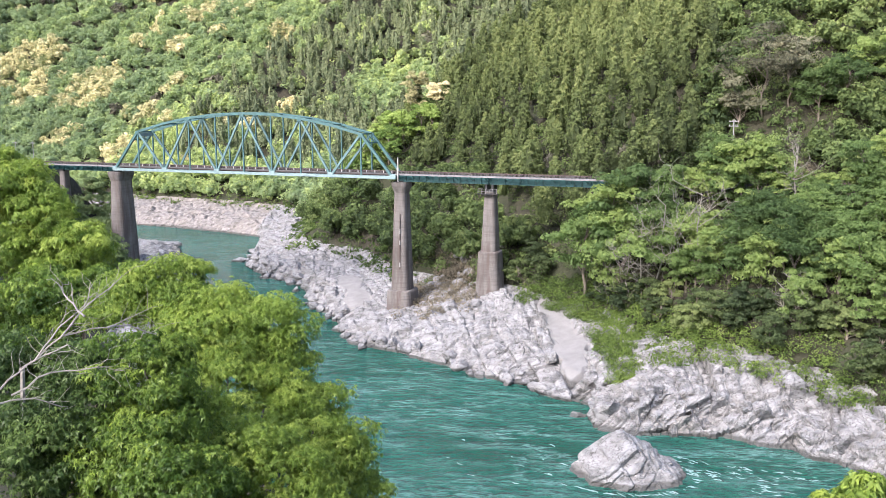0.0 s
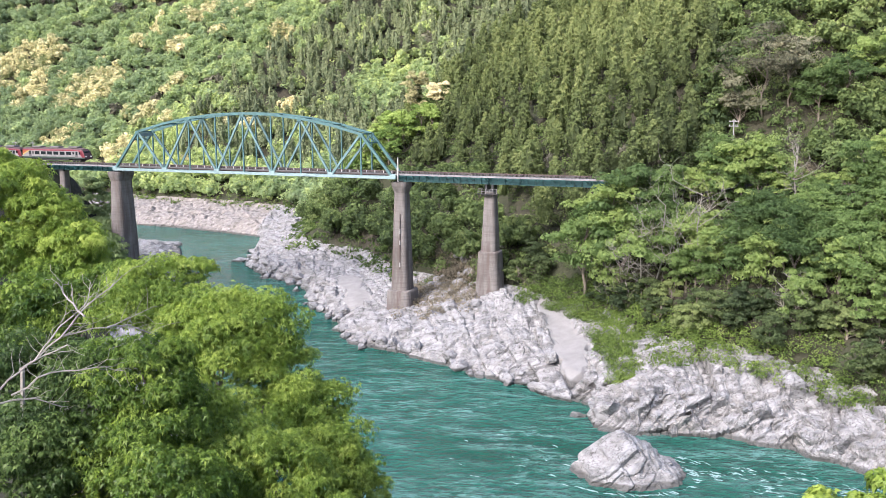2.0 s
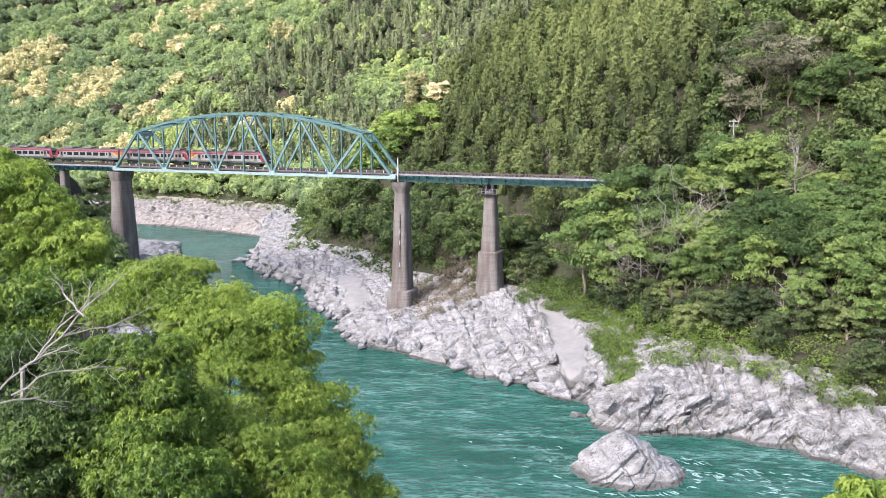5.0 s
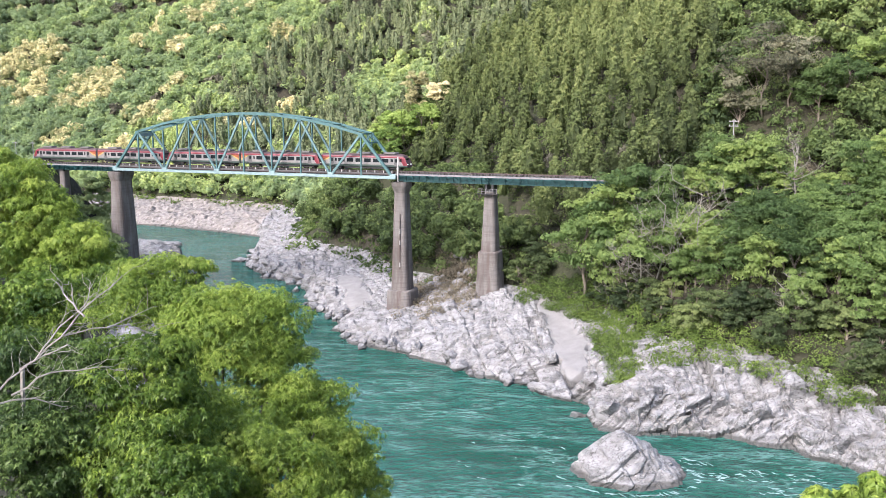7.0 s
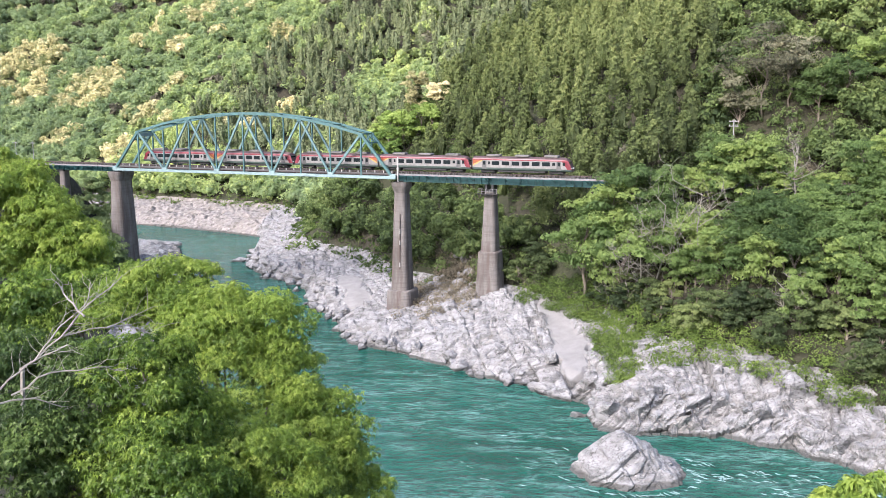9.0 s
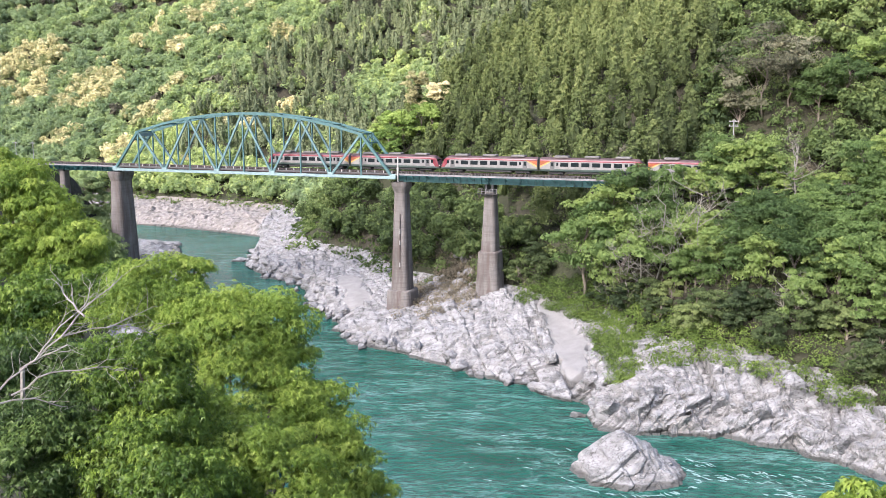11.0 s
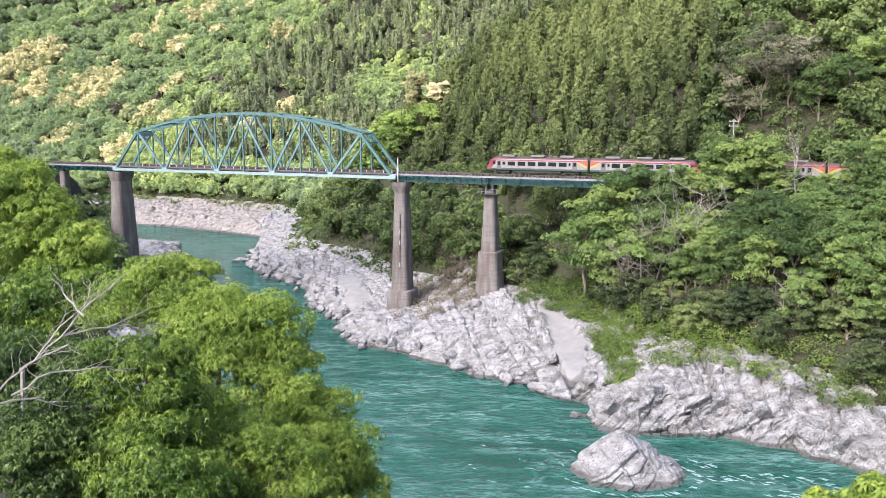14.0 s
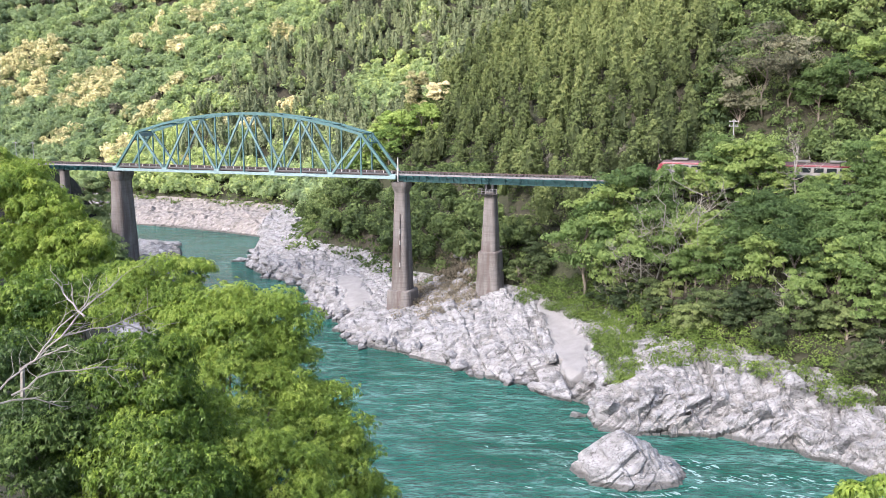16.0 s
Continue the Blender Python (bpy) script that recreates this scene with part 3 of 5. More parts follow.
def far_broad(rng, y):
    near = y < 285
    k, per, sz, full = (18, 44, 0.60, 1.0) if near else (18, 27, 0.90, 1.32)
    h = rng.uniform(0.7, 1.3) * full
    size_ = np.array([3.2, 3.2, 3.3]) * h * rng.uniform(0.85, 1.15, 3)
    d = on_sphere(rng, k, -0.4)
    cen = d * rng.uniform(0.55, 0.95, (k, 1)) * size_
    rad = size_.mean() * rng.uniform(0.24, 0.48, k)
    leaf, out = puffs(rng, cen, rad, per, sz * h ** 0.5, 0.9, -0.75)
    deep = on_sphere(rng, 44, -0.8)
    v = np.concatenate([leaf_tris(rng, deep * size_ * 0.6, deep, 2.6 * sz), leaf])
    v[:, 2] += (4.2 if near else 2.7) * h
    # fresh holds painted crown light: upper tufts lighter, inner leaves darker, plus random tone
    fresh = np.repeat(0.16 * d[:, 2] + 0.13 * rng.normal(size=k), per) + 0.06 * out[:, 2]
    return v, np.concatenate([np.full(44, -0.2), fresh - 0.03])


def flowering(rng, y):
    """A broadleaf crown whose tufts carry more or less blossom."""
    v, fresh = far_broad(rng, y)
    core = 44
    tuft = (len(fresh) - core) // 18
    fresh[core:] += 0.22 + np.repeat(0.26 * rng.normal(size=18), tuft)
    return v, fresh


def far_cedar(rng, y):
    near = y < 285
    k, per, sz, na, nt = (26, 38, 0.50, 6, 3) if near else (18, 15, 0.84, 5, 3)
    h = rng.uniform(10.0, 15.5)
    wide = rng.uniform(1.9, 2.8)
    low_end = h - rng.uniform(7.5, 9.0)

    def cone(t, a, f):
        r = ((1 - t) ** 0.62 * smooth01(0.45 + t * 4) * wide + 0.04) * f
        return np.stack([r * np.cos(a), r * np.sin(a), low_end + t * (h - low_end)], 1)
    ti, ai = np.meshgrid(np.arange(nt), np.arange(na), indexing="ij")
    ti, ai = ti.ravel(), ai.ravel()
    t3 = np.stack([ti, ti, ti + 1, ti, ti + 1, ti + 1], 1).ravel() / nt
    a3 = np.stack([ai, ai + 1, ai + 1, ai, ai + 1, ai], 1).ravel() * 2 * np.pi / na
    t = ((np.arange(k) + rng.uniform(0.2, 0.8, k)) / k) ** 0.9
    a = np.arange(k) * 2.4 + rng.normal(size=k) * 0.35 + rng.uniform(0, 6.28)
    rad = wide * (0.50 - 0.27 * t) * rng.uniform(0.75, 1.2, k)
    leaf, out = puffs(rng, cone(t, a, rng.uniform(0.72, 0.9, k)), rad, per, sz, 0.95, -0.35)
    v = np.concatenate([cone(t3, a3, 0.72), leaf])
    # Tint rises to the tip and upper sides, core darker: light painted in
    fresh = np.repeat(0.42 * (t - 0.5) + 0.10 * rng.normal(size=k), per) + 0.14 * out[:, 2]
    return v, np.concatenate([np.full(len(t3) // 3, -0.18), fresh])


def shrub(rng, y):
    h = rng.uniform(0.7, 1.9)
    n = 105 if y < 172 else 60 if y < 210 else 20
    d = on_sphere(rng, n, -0.1)
    p = d * np.array([1.2, 1.2, 1.0]) * h * rng.uniform(0.7, 1.1, (n, 1))
    p[:, 2] += 0.15 * h
    # Tops get a lighter tint, light from above put into the colour
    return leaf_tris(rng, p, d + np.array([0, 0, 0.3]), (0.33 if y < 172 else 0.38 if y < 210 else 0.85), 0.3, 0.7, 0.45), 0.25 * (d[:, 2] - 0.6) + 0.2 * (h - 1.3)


rngF = np.random.default_rng(11)
sp = 5.2
fx, fy = np.meshgrid(np.arange(-420, 420, sp), np.arange(-60, 720, sp), indexing="ij")
fx = (fx + rngF.uniform(-0.42, 0.42, fx.shape) * sp).ravel()
fy = (fy + rngF.uniform(-0.42, 0.42, fy.shape) * sp).ravel()
fx, fy = fx * 0.83 - (fy - 320) * 0.56, fx * 0.56 + (fy - 320) * 0.83 + 320
fz, fd, fw, fn = land(fx, fy)
ft, fq = along_track(fx, fy)
ok = (fy > 95) & (fy < 640) & (fd > fw + 2.5) & (np.abs(fx) < 0.54 * fy + 8) & (fz < 46 + 0.13 * fy + 3) & ~((np.abs(fq) < 6) & (ft > -105))
below = (fq < 0) & (ft > -2)
def cedar_land(x, y, z, ok_):
    lumpy = fbm(x, y, 60, 3, 51)
    side = x / y
    grove = np.hypot((side + 0.045) / 0.05, (z - 53) / 13) + 0.5 * lumpy < 1
    return ok_ & (side > -0.255 + 0.00235 * (z - 48) + 0.05 * lumpy) & (z > 22 + 14 * lumpy) & (side < 0.33 + 0.08 * lumpy) & ~grove & (hash2(np.floor(x), np.floor(y), 3) > np.where(y > 285, 0.25, 0.04))


cx_, cy_ = np.meshgrid(np.arange(-300, 330, 4.8), np.arange(60, 620, 4.8), indexing="ij")
cx_ = (cx_ + rngF.uniform(-1.9, 1.9, cx_.shape)).ravel()
cy_ = (cy_ + rngF.uniform(-1.9, 1.9, cy_.shape)).ravel()
cx_, cy_ = cx_ * 0.83 - (cy_ - 320) * 0.56, cx_ * 0.56 + (cy_ - 320) * 0.83 + 320
cz_, cd_, cw_, _ = land(cx_, cy_)
ct_, cq_ = along_track(cx_, cy_)
rows_ = cedar_land(cx_, cy_, cz_, (cy_ > 95) & (cd_ > cw_ + 2.5) & (np.abs(cx_) < 0.54 * cy_ + 8) & (cz_ < 46 + 0.13 * cy_ + 3) & ~((np.abs(cq_) < 6) & (ct_ > -105)) & ~((cq_ < 0) & (ct_ > -2)))
cedar = cedar_land(fx, fy, fz, ok & ~below)
# groves of flowering chinquapin on the slope across the bend: centre and radii
GROVES = [(-190, 474, 15, 15), (-244, 500, 22, 13), (-226, 478, 10, 8), (-168, 500, 10, 8), (-144, 478, 9, 7), (-82, 456, 7, 6), (-196, 438, 13, 7),
          (-70, 409, 6, 6), (-140, 449, 6, 5), (-162, 418, 7, 6), (-125, 478, 6, 5), (-153, 438, 9, 6), (-134, 498, 15, 5)]


def in_grove(x, y):
    r = np.full(x.shape, 9.0)
    for cx, cy, rx, ry in GROVES:
        r = np.minimum(r, np.hypot((x - cx) / rx, (y - cy) / ry))
    return r + 0.45 * fbm(x, y, 9, 2, 82) < 1.0


rows_ &= ~in_grove(cx_, cy_) & (np.hypot((cx_ + 13) / 13, (cy_ - 263) / 10) > 1)
bloom = ok & ((in_grove(fx, fy) & (rngF.uniform(size=fx.shape) < 0.9)) | ((fx < -0.2 * fy) & (fz > 14) & (rngF.uniform(size=fx.shape) < 0.035)))
cedar &= ~bloom
grey = ok & ~below & ~bloom & (rngF.uniform(size=fx.shape) < 0.016)
single = ok & below & (fy < 192) & (fz < 33)
bx_, by_ = np.meshgrid(np.arange(-5, 110, 4.3), np.arange(95, 192, 4.3), indexing="ij")
bx_ = (bx_ + rngF.uniform(-1.8, 1.8, bx_.shape)).ravel()
by_ = (by_ + rngF.uniform(-1.8, 1.8, by_.shape)).ravel()
bz_, bd_, bw_, _ = land(bx_, by_)
bt_, bq_ = along_track(bx_, by_)
lone = (bd_ > bw_ + 2.0) & (bq_ < 6) & (bt_ > 13) & ~((np.abs(bq_) < 4.5) & (bt_ > 30)) & (bz_ < 33) & (bx_ < 0.55 * by_ + 8)
broad = ok & ~cedar & ~bloom & ~grey & ~single & (np.hypot(fx - 65, (fy - 173) / 1.2) > 8)
ux, uy = np.meshgrid(np.arange(-215, 120, 1.7), np.arange(85, 425, 1.7), indexing="ij")
ux = (ux + rngF.uniform(-0.8, 0.8, ux.shape)).ravel()
uy = (uy + rngF.uniform(-0.8, 0.8, uy.shape)).ravel()
uz, ud, uw, un = land(ux, uy)
ut, uq = along_track(ux, uy)
cover = (ud > uw - 2 + 6.5 * fbm(ux, uy, 7, 3, 15)) & (((ud < uw + 12) & ((ux < 8) | (uy > 172) | (ud < uw + 5))) | ((ud < uw + 60) & (uy < 215) & (rngF.uniform(size=ux.shape) < np.where(uy < 172, 0.34, 0.5))) | ((ud < uw + 120) & (uy < 290) & (rngF.uniform(size=ux.shape) < 0.35))) & (np.abs(ux) < 0.55 * uy + 10) & ~((np.abs(uq) < 3.2) & (ut > 40)) & (rngF.uniform(size=ux.shape) < np.where(uy < 215, 0.85, 0.45))
cover &= ~((np.hypot(ux - 9.9, uy - 174) < 6) | (np.hypot(ux - 1.5, (uy - 191) / 1.6) < 6) | (np.hypot(ux + 2, uy - 180) < 9) | (np.hypot(ux + 10, uy - 182) < 6))
vx_, vy_ = np.meshgrid(np.arange(8, 110, 1.15), np.arange(88, 172, 1.15), indexing="ij")
vx_ = (vx_ + rngF.uniform(-0.5, 0.5, vx_.shape)).ravel()
vy_ = (vy_ + rngF.uniform(-0.5, 0.5, vy_.shape)).ravel()
_, vd_, vw_, _ = land(vx_, vy_)
gully = np.abs(vx_ - 29.5 - 0.12 * (vy_ - 136) - 1.5 * fbm(vx_, vy_, 6, 3, 16)) < 1.4 + 0.13 * np.clip(vy_ - 126, 0, 40)
low_ = (((vd_ > vw_ - 0.8 + 5 * fbm(vx_, vy_, 6, 3, 15)) & (vd_ < vw_ + np.where(vx_ > 44, 3.2, 6) + 3 * fbm(vx_, vy_, 9, 2, 18))) | (gully & (vy_ > 124) & (vy_ < 152) & (vd_ > 3))) & (vx_ < 0.55 * vy_ + 4)
low_ &= rngF.uniform(size=vx_.shape) < np.where(vx_ > 44, 0.38, 1.0)
ux, uy = np.concatenate([ux[cover], vx_[low_]]), np.concatenate([uy[cover], vy_[low_]])
cover = np.full(ux.shape, True)
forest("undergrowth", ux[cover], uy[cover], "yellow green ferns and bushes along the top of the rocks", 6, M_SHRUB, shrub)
back = fy > 285
def thicket(rng, y):
    h = rng.uniform(1.4, 2.6)
    n, big = (170, 0.9) if y < 290 else (80, 1.35)
    h *= big ** 0.5
    lump = lumps(rng, 1.0)
    d = on_sphere(rng, n, -0.2)
    p = d * (lump(d) * rng.uniform(0.8, 1.1, n))[:, None] * np.array([1.1, 1.1, 1.0]) * h
    p[:, 2] += 0.4 * h
    # Shading painted in: upper and bulging leaves lighter, hollows darker
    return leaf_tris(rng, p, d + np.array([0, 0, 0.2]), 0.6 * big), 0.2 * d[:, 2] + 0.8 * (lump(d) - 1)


gx_, gy_ = np.meshgrid(np.arange(-90, 120, 3.2), np.arange(120, 292, 3.2), indexing="ij")
gx_ = (gx_ + rngF.uniform(-1, 1, gx_.shape)).ravel()
gy_ = (gy_ + rngF.uniform(-1, 1, gy_.shape)).ravel()
gz_, gd_, gw_, _ = land(gx_, gy_)
gt_, gq_ = along_track(gx_, gy_)
gaps = (gd_ > gw_ + 3) & (np.hypot(gx_ - 1.5, (gy_ - 191) / 1.6) > 6) & (np.abs(gx_) < 0.54 * gy_ + 6) & (gz_ < 46 + 0.13 * gy_ + 3) & ~((np.abs(gq_) < 5) & (gt_ > 30)) & ((gq_ > 2) | (gt_ < 0))
gx_, gy_ = gx_[gaps], gy_[gaps]
stand = np.concatenate([np.stack([cx_[rows_], cy_[rows_]], 1), np.stack([fx[broad], fy[broad]], 1), np.stack([fx[bloom | grey], fy[bloom | grey]], 1)])
free = np.array([np.min((stand[:, 0] - x) ** 2 + (stand[:, 1] - y) ** 2) for x, y in zip(gx_, gy_)]) > 2.5 ** 2
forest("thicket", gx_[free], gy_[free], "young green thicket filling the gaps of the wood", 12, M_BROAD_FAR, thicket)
hx_, hy_ = np.meshgrid(np.arange(-270, 40, 4.4), np.arange(300, 540, 4.4), indexing="ij")
hx_ = (hx_ + rngF.uniform(-1.5, 1.5, hx_.shape)).ravel()
hy_ = (hy_ + rngF.uniform(-1.5, 1.5, hy_.shape)).ravel()
hz_, hd_, hw_, _ = land(hx_, hy_)
ht_, hq_ = along_track(hx_, hy_)
gaps = (hd_ > hw_ + 4) & (hy_ > 292) & (np.abs(hx_) < 0.54 * hy_ + 6) & (hz_ < 46 + 0.13 * hy_ + 3) & (np.abs(hq_) > 6)
hx_, hy_ = hx_[gaps], hy_[gaps]
free = np.array([np.min((stand[:, 0] - x) ** 2 + (stand[:, 1] - y) ** 2) for x, y in zip(hx_, hy_)]) > 2.7 ** 2
forest("thicket", hx_[free], hy_[free], "haze-paled green thicket filling the gaps of the distant wood", 13, M_DISTANT, thicket)
M_DRY = foliage("dry_brush", (0.10, 0.08, 0.055), (0.17, 0.145, 0.10), (0.26, 0.23, 0.165), 0.2)
qx, qy = rngF.normal(size=460) * 4.5 + 1.0, rngF.normal(size=460) * 7.5 + 189
qx[400:], qy[400:] = rngF.normal(size=60) * 2.5 + 65.5, rngF.normal(size=60) * 2.0 + 163
dry_ok = np.hypot(qx - 9.9, qy - 176) > 3
forest("dry_brush", qx[dry_ok], qy[dry_ok], "dry brown brush and scree between the bridge piers", 9, M_DRY, shrub)
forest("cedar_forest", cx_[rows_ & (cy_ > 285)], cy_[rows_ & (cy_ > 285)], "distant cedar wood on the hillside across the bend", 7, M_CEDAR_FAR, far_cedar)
forest("broadleaf_forest", fx[broad & back], fy[broad & back], "haze-paled green broadleaf wood on the hillside across the bend", 8, M_DISTANT, far_broad)
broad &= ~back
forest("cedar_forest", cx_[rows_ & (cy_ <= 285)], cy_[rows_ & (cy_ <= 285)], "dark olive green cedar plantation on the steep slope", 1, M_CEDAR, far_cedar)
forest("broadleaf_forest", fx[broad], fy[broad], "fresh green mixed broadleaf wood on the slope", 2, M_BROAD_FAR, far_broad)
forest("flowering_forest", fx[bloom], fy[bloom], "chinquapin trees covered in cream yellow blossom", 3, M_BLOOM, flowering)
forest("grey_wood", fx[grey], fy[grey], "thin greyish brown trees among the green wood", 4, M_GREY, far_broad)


# ---- single trees ----
def limb(bm, p, q, r0, r1, sides=5):
    p, q = Vector(p), Vector(q)
    m = (q - p).to_track_quat("Z", "Y").to_matrix()
    ring = [[], []]
    for k, (c, r) in enumerate(((p, r0), (q, r1))):
        for a in range(sides):
            an = 2 * math.pi * a / sides
            ring[k].append(bm.verts.new(c + m @ Vector((r * math.cos(an), r * math.sin(an), 0))))
    for a in range(sides):
        bm.faces.new((ring[0][a], ring[0][(a + 1) % sides], ring[1][(a + 1) % sides], ring[1][a]))


def bent(bm, rng, p, q, r0, r1, n=4, wob=0.12):
    p, q = np.array(p, float), np.array(q, float)
    L = np.linalg.norm(q - p)
    pts = [p + (q - p) * k / n + (rng.normal(size=3) * wob * L / n if 0 < k < n else 0) for k in range(n + 1)]
    for k in range(n):
        limb(bm, pts[k], pts[k + 1], r0 + (r1 - r0) * k / n, r0 + (r1 - r0) * (k + 1) / n)
    return pts


def single_tree(seed, height, spread, leaves, leaf, material, label, low=0.3):
    rng = np.random.default_rng(seed)
    root = thing("tree", label, "tree", "trees on the far bank")
    bm = bmesh.new()
    top = np.array([rng.normal() * 0.6, rng.normal() * 0.6, height * 0.72])
    trunk = bent(bm, rng, (0, 0, -0.6), top, 0.22, 0.08, 5)
    tufts = []
    for k in range(16):
        a = rng.uniform(0, 2 * np.pi)
        t0 = rng.uniform(low, 1.0)
        st = trunk[min(5, int(t0 * 5))]
        rad = spread * rng.uniform(0.3, 1.0) * (1.15 - 0.55 * t0)
        end = np.array([st[0] + math.cos(a) * rad, st[1] + math.sin(a) * rad, height * (0.12 + 0.8 * t0) + rng.normal() * 0.4])
        bent(bm, rng, st, end, 0.07, 0.02, 3)
        tufts.append(end)
    part("trunk", bm, M_BARK, root)
    cen = np.concatenate([c + rng.normal(size=(4, 3)) * np.array([1.0, 1.0, 0.4]) * spread * 0.22 for c in tufts])
    rad = spread * rng.uniform(0.15, 0.30, len(cen))
    v, out = puffs(rng, cen, rad, leaves // len(cen), leaf, 0.68, -0.25)
    mesh_ob("crown", v, triples(len(v)), material, root)
    return root


kinds = [single_tree(100 + k, h, s_, 5200, 0.37, M_BROAD, "fresh green layered broadleaf tree on the rocky bank", 0.15) for k, (h, s_) in enumerate([(10, 4.4), (12, 5.0), (9, 3.8), (13, 4.8), (8, 3.6)])]
M_BUSH = foliage("dull_bush_foliage", (0.028, 0.046, 0.02), (0.075, 0.107, 0.04), (0.18, 0.225, 0.078), 0.35, "object")
kinds += [single_tree(110 + k, h, s_, 4000, 0.34, M_BUSH, "low bushy green tree at the edge of the rocks", 0.05) for k, (h, s_) in enumerate([(5.5, 3.0), (4.5, 2.6)])]
sx, sy = bx_[lone], by_[lone]
szz, sd_, sw_, _ = land(sx, sy)
st_, sq_ = along_track(sx, sy)
TALL = (10, 12, 9, 13, 8, 5.5, 4.5)
front = (sd_ < sw_ + 7) | ((sq_ > -7) & (st_ < 40)) | ((szz < 19) & (st_ < 53))
rng = np.random.default_rng(5)
placed = set()
for k, (x, y, z) in enumerate(zip(sx, sy, szz)):
    pick = int(rng.integers(5, 7) if front[k] else rng.integers(5))
    # the strip below the line is kept low, but for one clump
    kept_low = sq_[k] > -18 and st_[k] > 25 and not 0.32 < x / y < 0.395 and x / y < 0.475
    f = min(1.0, (35.3 - z) / TALL[pick]) if kept_low else 1.0
    if f < 0.36:
        continue
    m = pose(x, y, z - 0.2, 0, 0, rng.uniform(0, 360))
    if pick not in placed and f == 1.0:
        kinds[pick].matrix_world = m
        placed.add(pick)
    else:
        copy_thing(kinds[pick], m @ Matrix.Scale(f, 4))


M_BANK = foliage("pale_bank_foliage", (0.09, 0.13, 0.055), (0.18, 0.245, 0.095), (0.31, 0.38, 0.15), 0.4, "object")
bank_kinds = [single_tree(120 + k, h, s_, 4600, 0.44, M_BANK, "pale green broadleaf tree on the near bank by the bridge pier", lo) for k, (h, s_, lo) in enumerate([(11, 4.4, 0.15), (8, 3.8, 0.1)])]
for g, x, y in zip(bank_kinds, (-90, -86), (199, 206)):
    tagged(g, group="trees on the near bank")
    g.matrix_world = pose(x, y, float(land(np.array([x * 1.0]), np.array([y * 1.0]))[0][0]) - 0.2)


nbx, nby = np.meshgrid(np.arange(-118, -70, 4.6), np.arange(182, 240, 4.6), indexing="ij")
nbx = (nbx + rngF.uniform(-1.9, 1.9, nbx.shape)).ravel()
nby = (nby + rngF.uniform(-1.9, 1.9, nby.shape)).ravel()
nbz, _, _, nbn = land(nbx, nby)
nbt, nbq = along_track(nbx, nby)
for x, y, z in zip(*(v[(nbn > 8) & (np.abs(nbq) > 4) & (nbz < 25) & (nbx < -0.392 * nby) & (nbx > -0.50 * nby)] for v in (nbx, nby, nbz))):
    tagged(copy_thing(bank_kinds[rng.integers(2)], pose(x, y, z - 0.2, 0, 0, rng.uniform(0, 360))), "green broadleaf tree on the near bank by the bridge pier", group="trees on the near bank")

for x, y, k in ((-92, 204, 3), (-87.5, 202, 1), (-96, 209, 3), (-84, 204, 0), (-90, 197, 1), (-99, 206, 1)):
    z = float(land(np.array([x * 1.0]), np.array([y * 1.0]))[0][0])
    tagged(copy_thing(bank_kinds[k % 2], pose(x, y, z - 0.2, 0, 0, 40 * k)), "tall green broadleaf tree beside the short pier", group="trees on the near bank")

# trees that close over the end of the bridge, up to the level of the deck
for s_, q_, k, top_ in ((40, -6, 3, 30), (43, -6, 1, 33.2), (46, -6.5, 3, 35.6), (49, -7, 0, 36.2), (52, -6.5, 2, 35.8), (55.5, -7, 4, 36.4), (59, -6.5, 0, 36.0), (62.5, -6.5, 1, 38.6), (65.5, -6, 3, 40.2), (68, -7, 0, 40.8), (70.5, -6, 1, 40.4), (73, -6.5, 3, 39.0), (75.5, -6, 2, 37.0), (79, -6.5, 4, 35.2), (82, -6.5, 0, 35.8), (85.5, -6, 1, 36.4), (89.5, -7, 3, 38.5), (93, -6, 1, 38), (48, -12, 3, 29), (55, -11, 0, 29)):
    x, y = TRACK_AT[0] + s_ * TRACK_DIR[0] - q_ * TRACK_DIR[1], TRACK_AT[1] + s_ * TRACK_DIR[1] + q_ * TRACK_DIR[0]
    z = float(land(np.array([x]), np.array([y]))[0][0]) - 0.2
    if top_ - z > 2:
        copy_thing(kinds[k], pose(x, y, z, 0, 0, 53 * s_) @ Matrix.Scale((top_ - z) / TALL[k], 4))

M_CREAM = foliage("cream_blossom", (0.36, 0.35, 0.17), (0.58, 0.53, 0.30), (0.78, 0.70, 0.44), 0.3, "object")
# a grove in fresh leaf among the cedars, and two such trees above the line
M_LIME = foliage("fresh_lime_leaves", (0.10, 0.17, 0.04), (0.20, 0.30, 0.07), (0.36, 0.46, 0.13), 0.4, "object")
lime = single_tree(131, 12, 5.0, 4600, 0.52, M_LIME, "bright lime green tree in fresh leaf on the slope", 0.15)
for k, (x, y) in enumerate(((-20, 268), (-15.5, 269), (-12, 264), (-22, 262), (-7, 264), (-16.5, 261), (-26, 258), (-3, 261))):
    m = pose(x, y, float(land(np.array([x * 1.0]), np.array([y * 1.0]))[0][0]) - 0.2, 0, 0, 67 * k)
    if k:
        copy_thing(lime, m)
    else:
        lime.matrix_world = m

for k, (x, y) in enumerate(((74.5, 171), (79, 170), (84, 173))):
    copy_thing(kinds[(1, 3, 0)[k]], pose(x, y, float(land(np.array([x * 1.0]), np.array([y * 1.0]))[0][0]) - 0.2, 0, 0, 67 * k))

